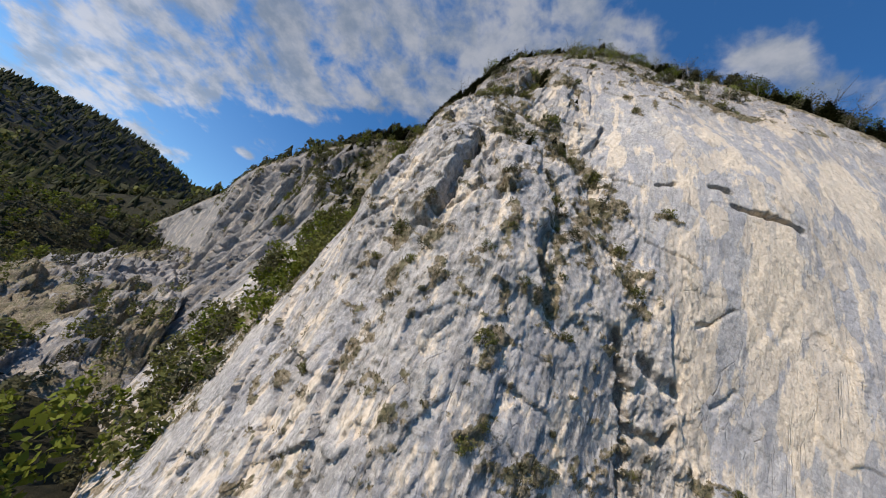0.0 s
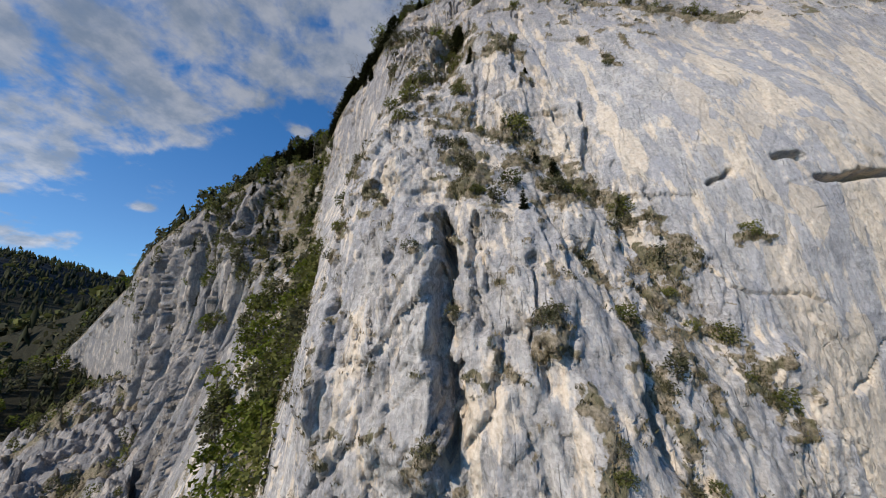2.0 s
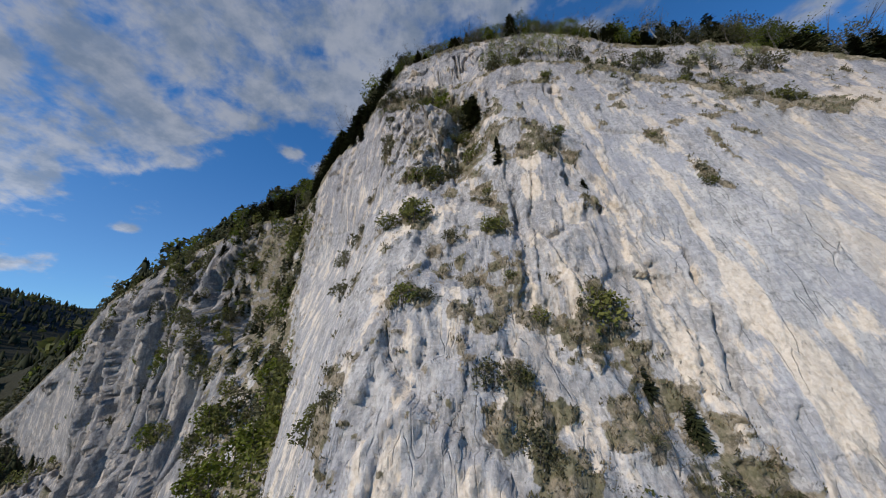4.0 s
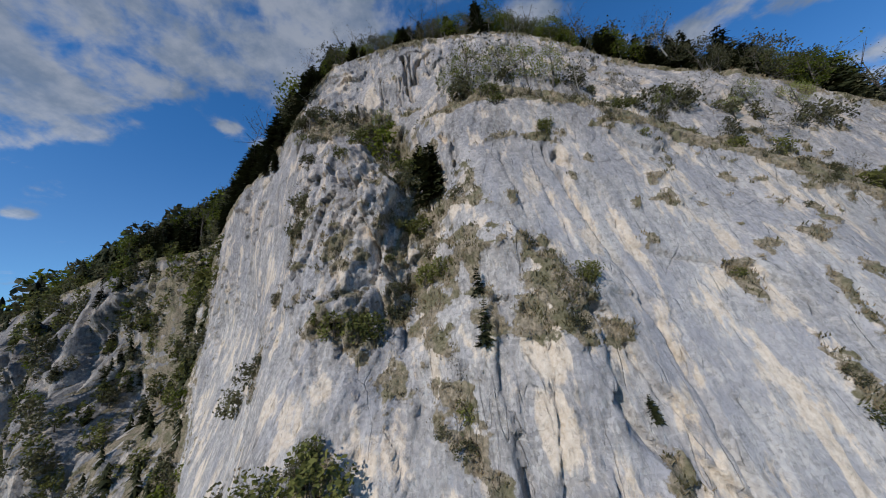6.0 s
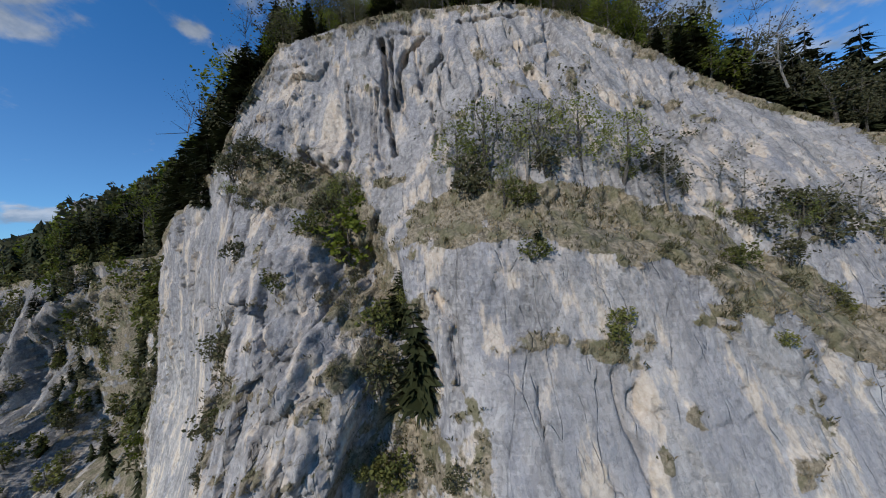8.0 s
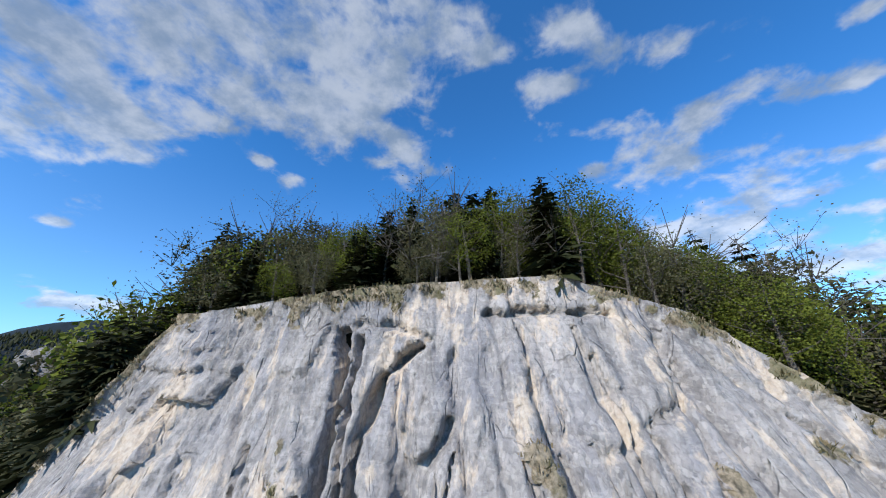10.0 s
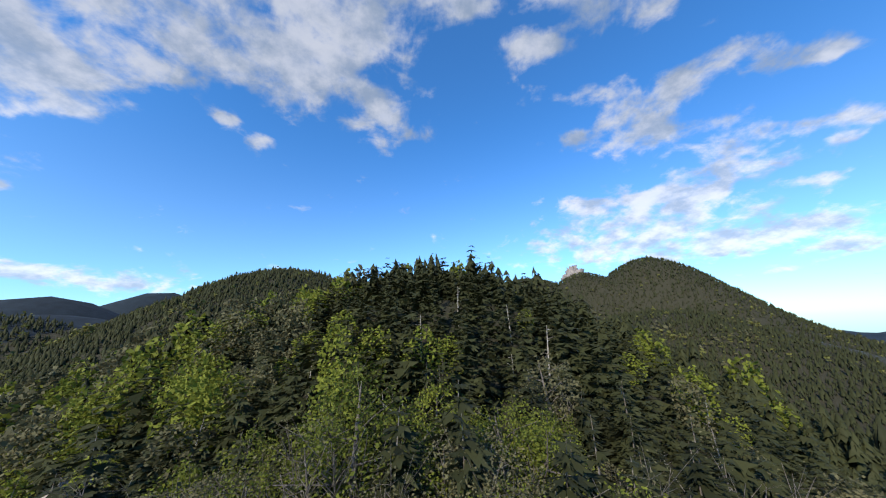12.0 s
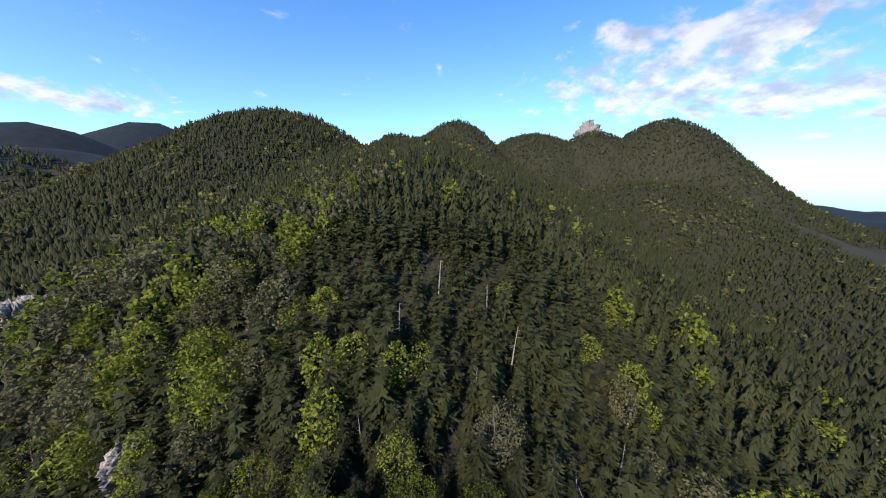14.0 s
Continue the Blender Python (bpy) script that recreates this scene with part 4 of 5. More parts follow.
def spruce_meshes(height, seed, whorls=22, sides=9, ragged=0.3):
    """Trunk and crown of a spruce: closely set whorls of drooping, forked branches."""
    rng = np.random.default_rng(seed)
    lean = rng.normal(size=2) * 0.02 * height
    trunk = [tube([(lean[0] * t * t, lean[1] * t * t, t * height) for t in (-0.04, 0.3, 0.65, 0.98)],
                  [0.017 * height, 0.013 * height, 0.008 * height, 0.001 * height], 6)]
    verts, polys = [], []
    blunt, wide = rng.uniform(0.5, 0.85), rng.uniform(0.23, 0.29)
    up = np.array((0, 0, 1.0))
    for k in range(whorls):
        t = min(max(0.08 + 0.90 * (k + rng.uniform(-0.3, 0.3)) / (whorls - 0.4), 0.06), 0.975)
        branches = sides if t < 0.75 else 5
        turn = rng.uniform(0, 6.28)
        base = np.array((lean[0] * t * t, lean[1] * t * t, t * height))
        for b in range(branches):
            r = height * (wide * (1 - t) ** blunt + 0.016) * rng.uniform(1 - ragged * 1.5, 1 + ragged)
            a = turn + 6.283 * (b + rng.uniform(-0.3, 0.3)) / branches
            out, side = np.array((np.cos(a), np.sin(a), 0)), np.array((-np.sin(a), np.cos(a), 0))
            roll = rng.uniform(-0.7, 0.7)
            side = side * np.cos(roll) + up * np.sin(roll)
            droop = rng.uniform(0.15, 0.75) * (1 - 0.5 * t)
            w = r * rng.uniform(0.26, 0.42)
            mid, tip = base + out * r * 0.55 - up * droop * r * 0.5, base + out * r - up * droop * r * 0.85
            start = len(verts)
            verts += [base, mid + side * w - up * 0.2 * w, mid + out * w * 0.2, mid - side * w - up * 0.2 * w]
            polys.append((start, start + 1, start + 2, start + 3))
            for sign in (0.5, -0.5):
                end = tip + side * sign * w * rng.uniform(1.0, 2.2) + up * r * rng.uniform(-0.12, 0.12)
                start = len(verts)
                verts += [mid - out * r * 0.1, mid + side * w * (0.9 * sign + 0.25) + out * 0.1 * r, end, mid + side * w * (0.9 * sign - 0.25) - up * 0.15 * w + out * 0.1 * r]
                polys.append((start, start + 1, start + 2, start + 3))
    return trunk, [(np.array(verts), np.array(polys))]


def limbs(height, rng, count, reach, low=0.3, radius=0.03, bend=0.25, twigs=2):
    """A trunk that forks into bent limbs and twigs."""
    sway = rng.normal(size=2) * 0.05 * height
    def stem(t):
        return np.array((sway[0] * t + 0.04 * height * np.sin(4 * t), sway[1] * t, t * height))
    pieces = [tube([stem(t) for t in (-0.05, 0.25, 0.5, 0.75, 0.95)], [radius * height * r for r in (1, 0.8, 0.6, 0.35, 0.1)], 6)]
    ends = []
    for k in range(count):
        t = low + (0.92 - low) * (k + rng.uniform(0, 1)) / count
        a, length = rng.uniform(0, 6.283), reach * height * rng.uniform(0.6, 1.1) * (1.1 - 0.6 * t)
        out = np.array((np.cos(a), np.sin(a), rng.uniform(0.3, 0.9)))
        start = stem(t)
        mid = start + out * length * 0.5 + rng.normal(size=3) * bend * length * 0.3
        end = start + out * length + rng.normal(size=3) * bend * length * 0.4
        r = radius * height * 0.45 * (1.1 - t)
        pieces.append(tube([start, mid, end], [r, r * 0.6, r * 0.15], 4))
        ends += [mid, end]
        for _ in range(twigs):
            tip = end + rng.normal(size=3) * length * 0.35 + np.array((0, 0, 0.12 * length))
            pieces.append(tube([mid * 0.4 + end * 0.6, tip], [r * 0.7, r * 0.35], 3))
            ends.append(tip)
    return pieces, np.array(ends)


def leafy_meshes(height, seed, clump_count=120, per=8, size=0.34, wide=0.34):
    rng = np.random.default_rng(seed)
    wood, ends = limbs(height, rng, 9, 0.34)
    crown, _ = clumps(clump_count, per, height * 0.035, size, rng, (0, 0, height * 0.62), (height * wide, height * wide, height * 0.38))
    inner = (ends[:, None] + rng.normal(size=(len(ends), 3, 3)) * height * 0.04).reshape(-1, 3)
    return wood, [crown, leaf_quads(inner, size, rng)]


def bush_meshes(height, seed, clump_count=60, per=9, size=0.26, wide=0.62):
    rng = np.random.default_rng(seed)
    wood = []
    ends = []
    for _ in range(5):
        pieces, tips = limbs(height * rng.uniform(0.7, 1.0), rng, 4, 0.45, 0.15, 0.018, 0.4, 1)
        shift = np.array((*(rng.normal(size=2) * height * 0.15), 0))
        wood += [(v + shift, f) for v, f in pieces]
        ends.append(tips + shift)
    crown, _ = clumps(clump_count, per, height * 0.075, size, rng, (0, 0, height * 0.5), (height * wide, height * wide, height * 0.48), 0.35)
    tips = np.concatenate(ends)
    inner = (tips[:, None] + rng.normal(size=(len(tips), 2, 3)) * height * 0.05).reshape(-1, 3)
    return wood, [crown, leaf_quads(inner, size, rng)]


def bare_meshes(height, seed, leaves=60, size=0.16):
    """A tree that has hardly begun to leaf: pale limbs, many twigs and a few buds."""
    rng = np.random.default_rng(seed)
    wood, ends = limbs(height, rng, 13, 0.42, 0.2, 0.022, 0.35, 5)
    spots = ends[rng.integers(0, len(ends), leaves)] + rng.normal(size=(leaves, 3)) * height * 0.04
    return wood, [leaf_quads(spots, size, rng)]


def plant(name, meshes, wood_mat, leaf_mat, label, category, group, trunk_name="trunk", crown_name="crown"):
    """A plant to copy: an empty at its foot with trunk and crown. It waits far below the ground's edge until it is placed."""
    wood, leaves = meshes
    base = new(name)
    base.empty_display_size = 0.3
    part(trunk_name, mesh_of(trunk_name, wood, wood_mat), wood_mat, base)
    part(crown_name, mesh_of(crown_name, leaves, leaf_mat), leaf_mat, base)
    return tagged(base, label, category, group)


def placed(kinds, spots, rng):
    """Sets plants of the kinds at spots (x, y, z, size, lean): the first of each kind is the plant itself, the rest are copies."""
    used = set()
    for i, (x, y, z, size, lean) in enumerate(spots):
        kind = kinds[int(rng.integers(len(kinds)))] if i >= len(kinds) else kinds[i]
        m = pose(x, y, z, float(rng.normal() * 2), float(lean), float(rng.uniform(0, 360)))
        ob = kind if kind.name not in used else copy_thing(kind, m)
        used.add(kind.name)
        ob.matrix_basis = m
        ob.scale = (size, size, size * float(rng.uniform(0.92, 1.1)))


def on_face(x, z, sunk=0.15):
    return float(whole_face(np.array([float(x)]), np.array([float(z)]))[0]) + sunk


# ---- plants on the cliff: x, z, height ----
DARK_PINES = ((-1.3, 94.3, 3.4), (-3.5, 97.5, 3.0), (-7.3, 86.6, 3.0), (-15.6, 147, 9.0), (-17.5, 152, 6.6), (-12.8, 128.5, 4.0), (-12.6, 132.5, 3.0), (-1.8, 122.3, 1.9),
              (-54, 171, 6.5), (-16.6, 154, 4.5), (-5.1, 159.6, 1.8), (-58, 172, 6.0), (-51, 176, 6.0),
              (-26.8, 131.5, 3.4))
GREEN_BUSHES = ((-19.9, 58.5, 2.6), (-26.8, 130, 3.4), (-23.5, 129.5, 3.2), (-25.9, 119.5, 4.0), (-24.6, 106.5, 2.6), (-19.3, 152, 3.6),
                (-18, 141, 3.4), (-17.1, 134.6, 2.6), (-6.1, 103.4, 4.2), (-8.1, 91.2, 2.6), (6.1, 87.2, 3.0), (16.7, 64.2, 2.4), (-5.6, 158.4, 2.0), (-30, 119, 3.0),
                (34, 147.5, 3.0), (-29.6, 157, 2.2), (-35.5, 94, 2.8), (13.5, 120.4, 1.8), (-2.8, 47.6, 2.4), (-1.4, 37, 2.2), (38, 140, 3.0), (12.2, 150.6, 1.4))
OLIVE_BUSHES = ((-37.4, 150, 3.0), (-35.7, 144, 3.0), (-45, 124, 3.4), (-44, 111, 4.0), (-48, 120, 4.0), (-10.3, 87.6, 2.4), (-14.5, 95, 2.2), (-17.3, 99.4, 2.4), (-2.4, 90.2, 2.6), (9.1, 80.2, 2.6), (4.7, 68.6, 2.2), (-7.5, 74, 1.8), (-20.5, 131, 2.6),
                (-18.9, 148, 3.4), (-17, 145.4, 3.0), (-36, 172, 4.0), (-31, 169, 3.6), (-40, 174, 4.0), (-27, 165, 3.0), (20, 156, 2.6), (25.2, 159, 3.0),
                (31, 156, 3.4), (22.3, 160.4, 3.2), (36, 155, 3.2), (-22, 82, 1.6), (21, 83, 1.3), (-14.4, 56.6, 1.8), (-38, 160, 3.0), (28, 151, 2.4))
LEDGE_TREES = ((-11, 166, 4.6), (-7.5, 165, 5.6), (-2.9, 166.4, 5.0), (1.6, 165.2, 6.0), (5.3, 164.6, 5.2), (-6.6, 163.4, 3.0))
BARE_TREES = ((-7.8, 165.5, 6.0), (-1.6, 165.5, 6.2), (9.4, 161.6, 5.0), (12.2, 163.5, 4.4), (17, 160.4, 4.0), (35, 178, 5.0), (29.5, 158.4, 4.4), (-9.6, 91, 3.0),
              (-4.6, 93.2, 3.2), (-21, 145, 3.6), (-4.2, 165.4, 5.0), (24, 156.6, 4.0), (-20, 133.5, 3.0))


def plant_cliff():
    rng = np.random.default_rng(4)
    pine = [plant("pine", spruce_meshes(1.0, 60 + k, 20, 9, 0.35), BARK, SPRUCE, "dark green young conifer rooted in a crack of the cliff", "conifer", "conifers on the cliff") for k in range(3)]
    green = [plant("bush", bush_meshes(3.0, 70 + k), BARK, BUSH_GREEN, "leafy green bush growing on a rock ledge", "bush", "bushes on the cliff") for k in range(3)]
    olive = [plant("bush", bush_meshes(2.4, 80 + k, 44, 8, 0.22), BARK, OLIVE, "sparse olive brown bush growing on a rock ledge", "bush", "bushes on the cliff") for k in range(3)]
    ledge = [plant("young_tree", leafy_meshes(5.0, 90 + k, 170, 11, 0.10), BARK, LEDGE_GREEN, "small tree with fresh pale leaves on the ledge", "tree", "trees on the ledge") for k in range(3)]
    bare = [plant("bare_tree", bare_meshes(5.0, 100 + k, 160), DEAD_WOOD, OLIVE, "bare grey tree with a few buds on the ledge", "tree", "trees on the ledge") for k in range(3)]
    for kinds, rows, unit in ((pine, DARK_PINES, 1.0), (green, GREEN_BUSHES, 3.0), (olive, OLIVE_BUSHES, 2.4), (ledge, LEDGE_TREES, 5.0), (bare, BARE_TREES, 5.0)):
        placed(kinds, [(x, on_face(x, z), z - 0.15, h / unit * (1.45 if unit == 5.0 and z > 155 else 1.0), -4 if x < -30 else 2) for x, z, h in rows], rng)
    # the thicket on the broad ledge and along the slope that falls from it
    for kinds, count, unit in ((ledge, 10, 5.0), (bare, 14, 5.0), (olive, 22, 2.4), (green, 6, 3.0)):
        spots = []
        for k in range(count):
            x = float(rng.uniform(-14, 46)) if k % 3 else float(rng.uniform(-44, -22))
            z = float(np.interp(x, (-44, -30, -22, -14, 4, 46), (172, 167, 163, 165, 164.5, 153))) + float(rng.normal()) * 2.2
            spots.append((x, on_face(x, z), z - 0.2, float(rng.uniform(1.6, 5.0)) * (1.35 if unit == 5.0 else 0.8) / unit, float(rng.normal() * 6)))
        placed([copy_thing(kind, kind.matrix_world) for kind in kinds], spots, rng)
    # low shrubs wherever soil has gathered on the face
    x, z = rng.uniform(-46, 44, 6000), rng.uniform(34, 158, 6000)
    rich = growth(x, z) > 0.78 + 0.12 * rng.uniform(0, 1, 6000)
    x, z = x[rich], z[rich]
    for kinds, part_of in ((green, slice(0, 60)), (olive, slice(60, 150)), (bare, slice(150, 172))):
        spots = [(float(a), on_face(a, b), float(b) - 0.2, float(rng.uniform(0.34, 0.74)), float(rng.normal() * 6)) for a, b in zip(x[part_of], z[part_of])]
        placed([copy_thing(kind, kind.matrix_world) for kind in kinds], spots, rng)
    # trees that fill the gully beside the main face
    gully = [plant("broadleaf_tree", leafy_meshes(7.0, 110 + k, 52, 6, 0.48), BARK, mat, label, "tree", "trees in the gully")
             for k, (mat, label) in enumerate(((BEECH, "bright green young beech in the gully"), (BUSH_GREEN, "green broadleaf tree in the gully"), (OLIVE, "olive brown tree in the gully")))]
    spots = []
    for k in range(115):
        z = 6 + 92 * float(rng.uniform(0, 1)) if k < 90 else float(rng.uniform(90, 160))
        x = float(arete(z)) - 5 - (52 if z < 90 else 30) * float(rng.uniform(0, 1)) ** 1.15
        spots.append((x, on_face(x, z, 1.5), z - 0.8, float(rng.uniform(0.9, 1.8)) * (1.0 if z < 90 else 0.75), float(rng.normal() * 5)))
    placed(gully, spots, rng)
    # the tall bright beeches in the mouth of the gully
    spots = [(x, on_face(x, z, 1.0), z - 0.8, h / 7.0, float(rng.normal() * 3)) for x, z, h in ((-24, 158, 8), (-22, 162, 6), (-60, 62, 13), (-66, 70, 14), (-72, 76, 12), (-80, 70, 13), (-88, 66, 12), (-64, 54, 12),
             (-74, 60, 14), (-84, 56, 13), (-96, 62, 12), (-58, 48, 12), (-70, 46, 13), (-92, 48, 12), (-68, 84, 11), (-104, 52, 12), (-62, 36, 12), (-78, 36, 13))]
    placed([copy_thing(kind, kind.matrix_world) for kind in (gully[0], gully[0], gully[1])], spots, rng)
    spots = []
    for k in range(44):
        x, z = float(rng.uniform(-170, -88)), float(rng.uniform(84, 160))
        spots.append((x, on_face(x, z, 0.6), z - 0.4, float(rng.uniform(4.0, 9.0)), 0.0))
    placed([copy_thing(kind, kind.matrix_world) for kind in pine], spots, rng)
    # bushes on the crag and its foot
    spots = []
    for k in range(165):
        x = float(rng.uniform(-330, -101)) if k < 60 else float(rng.uniform(-175, -90))
        z = float(rng.uniform(0.02, 0.98)) * float(crest(x)) if k < 60 else float(rng.uniform(70, 118) if k % 2 else rng.uniform(110, 164))
        spots.append((x, on_face(x, z, 0.6), z - 0.3, float(rng.uniform(0.5, 1.0) if k < 60 else rng.uniform(0.7, 1.5)), 0.0))
    placed(gully, spots, rng)


BUSH_GREEN = leaf_material("bush leaves", (0.048, 0.054, 0.016), (0.165, 0.165, 0.046), 0.3)
LEDGE_GREEN = leaf_material("pale spring leaves", (0.100, 0.114, 0.030), (0.28, 0.295, 0.085), 0.4)
plant_cliff()


def tufts(name, spots, height, rng, mat, label, blades=6):
    """Tussocks of grass and low growth in one mesh."""
    count = len(spots)
    at = np.repeat(spots, blades, 0) + rng.normal(size=(count * blades, 3)) * (0.28, 0.12, 0.12)
    tall = height * rng.uniform(0.5, 1.4, count * blades)[:, None]
    a = rng.uniform(0, 6.283, count * blades)
    side = np.stack([np.cos(a), np.sin(a), 0 * a], 1) * tall * 0.26
    tip = np.stack([rng.normal(size=count * blades) * 0.35, -0.45 + rng.normal(size=count * blades) * 0.3, 0 * a + 1.0], 1) * tall
    verts = np.stack([at - side, at + side, at + tip + side * 0.25, at + tip * 0.9 - side * 0.5], 1).reshape(-1, 3)
    mesh = bpy.data.meshes.new(name)
    fill_mesh(mesh, verts, np.arange(count * blades * 4).reshape(-1, 4))
    mesh.materials.append(mat)
    return tagged(new(name, mesh), label, "grass", kind="stuff")


def grow_tufts():
    rng = np.random.default_rng(9)
    x, z = rng.uniform(-60, 60, 80000), rng.uniform(20, 200, 80000)
    keep = (growth(x, z) > 0.60 + 0.25 * rng.uniform(0, 1, 80000)) & (z < crest(x))
    keep &= (growth(x, z) < 1.5) | (rng.uniform(0, 1, 80000) < 0.3)
    x, z = x[keep][:12000], z[keep][:12000]
    spots = np.stack([x, face(x, z), z], 1)
    pick = waves(x / 3, z / 3, 121) + rng.normal(size=len(x)) * 0.4 > 0.1
    tufts("grass", spots[~pick], 0.22, rng, DRY_GRASS, "dry straw and olive grass tufts on the ledges")
    tufts("low_scrub", spots[pick], 0.24, rng, SCRUB, "low olive green scrub on the ledges", 9)


SCRUB = leaf_material("low scrub", (0.060, 0.056, 0.028), (0.165, 0.145, 0.074), 0.25)
DRY_GRASS = leaf_material("dry grass", (0.125, 0.100, 0.058), (0.29, 0.228, 0.140), 0.2)
grow_tufts()


# ---- the forest ----
def many(name, pieces, spots, rng, mat, label):
    """Trees too many to count, in one mesh: each one a turned and scaled copy of one of the shapes."""
    verts, polys, start = [], [], 0
    for i, shape in enumerate(pieces):
        mine = spots[i::len(pieces)]
        v, f = shape
        turn, size = rng.uniform(0, 6.283, len(mine)), mine[:, 3]
        c, s = np.cos(turn) * size, np.sin(turn) * size
        tall = size * rng.uniform(0.8, 1.25, len(mine))
        x = v[None, :, 0] * c[:, None] - v[None, :, 1] * s[:, None] + mine[:, 0:1]
        y = v[None, :, 0] * s[:, None] + v[None, :, 1] * c[:, None] + mine[:, 1:2]
        z = v[None, :, 2] * tall[:, None] + mine[:, 2:3]
        verts.append(np.stack([x, y, z], -1).reshape(-1, 3))
        polys.append((f[None] + (np.arange(len(mine)) * len(v))[:, None, None]).reshape(-1, f.shape[1]) + start)
        start += len(mine) * len(v)
    mesh = bpy.data.meshes.new(name)
    fill_mesh(mesh, np.concatenate(verts), np.concatenate(polys))
    mesh.materials.append(mat)
    return tagged(new(name, mesh), label, "forest", kind="stuff")


def low_spruce(seed, tiers=8, sides=7, wide=0.23, loose=0):
    """A plain conifer one metre high for the distance: skirts of drooping branches, one over the other, on a thin trunk."""
    rng = np.random.default_rng(seed)
    verts, polys = [], []
    blunt, last = rng.uniform(0.4, 0.8), None
    for k in range(tiers):
        low = 0.06 + 0.86 * k / tiers
        low = low + rng.uniform(-0.35, 0.35) / tiers
        top = min(low + (1.9 + rng.uniform(-0.4, 0.5)) * 0.9 / tiers, 1.0) if k < tiers - 1 else 1.0
        shift = rng.normal(size=2) * 0.018
        apex = len(verts)
        verts += [np.array((*shift, top)), np.array((shift[0] + 0.006, shift[1], top - 0.02))]
        if last is not None:
            polys.append((last, last + 1, apex + 1, apex))
        last = apex
        reach = wide * (1 - low) ** blunt + 0.02
        turn, ring = rng.uniform(0, 6.28), []
        for b in range(sides):
            a = turn + 6.283 * (b + rng.uniform(-0.25, 0.25)) / sides
            r = reach * rng.uniform(0.5, 1.4)
            notch = reach * rng.uniform(0.3, 0.7)
            c = a + 3.1416 / sides
            ring.append(len(verts))
            verts += [np.array((shift[0] + r * np.cos(a), shift[1] + r * np.sin(a), low + rng.uniform(-0.6, 0.5) / tiers)),
                      np.array((shift[0] + notch * np.cos(c), shift[1] + notch * np.sin(c), low + (top - low) * rng.uniform(0.25, 0.5)))]
        for b in range(sides):
            polys.append((apex, ring[b - 1] + 1, ring[b], ring[b] + 1))
    return np.array(verts), np.array(polys)


def low_leafy(seed, count=46, size=0.15):
    rng = np.random.default_rng(seed)
    crown, _ = clumps(count, 1, 0.02, size, rng, (0, 0, 0.58), (0.27, 0.27, 0.4), 0.6)
    return crown


def ground_spots(count, x_range, y_range, rng, step, tall, front=False):
    """Places for trees on the land, jittered over the area, with clearings: behind the crest or, in front of it, at the cliff's foot."""
    x, y = rng.uniform(*x_range, count), rng.uniform(*y_range, count)
    back = y - crest_y(x)
    keep = ((back < -14) | (x < -285) & (back < 1.5)) if front else (back > 1.5) & (waves(x / 17, y / 17, 131) + 0.6 * waves(x / 6, y / 6, 132) > -0.95)
    x, y = x[keep], y[keep]
    sx, sy = x + 0.35 * step * np.sin(y / step), y + 0.35 * step * np.sin(1.3 * x / step)
    cell = np.floor(sx / step).astype(np.int64) * 100003 + np.floor(sy / step).astype(np.int64)
    _, first = np.unique(cell, return_index=True)
    x, y = x[first], y[first]
    uneven = 1 + 0.34 * waves(x / 12, y / 12, 133)
    return np.stack([x, y, land_top(x, y) - 0.4, tall * uneven * rng.uniform(0.62, 1.25, len(x))], 1)


def rim_spots(rng):
    """Places for the belt of trees along the cliff's rim."""
    x = np.concatenate([np.arange(-150, -40, 0.95), np.arange(-40, 34, 0.52), np.arange(34, 90, 0.8)])
    x = x + rng.uniform(-0.6, 0.6, len(x))
    x = np.concatenate([x, rng.uniform(-85, -38, 65)])
    back = rng.uniform(0.6, 15, len(x))
    y = crest_y(x) + back
    tall = np.interp(back, (0, 2, 5, 15), (5.0, 8.5, 11.5, 14.0)) * rng.uniform(0.72, 1.2, len(x)) * (1.12 + 0.3 * smooth(-34, -46, x))
    return np.stack([x, y, land_top(x, y) - 0.4, tall], 1)


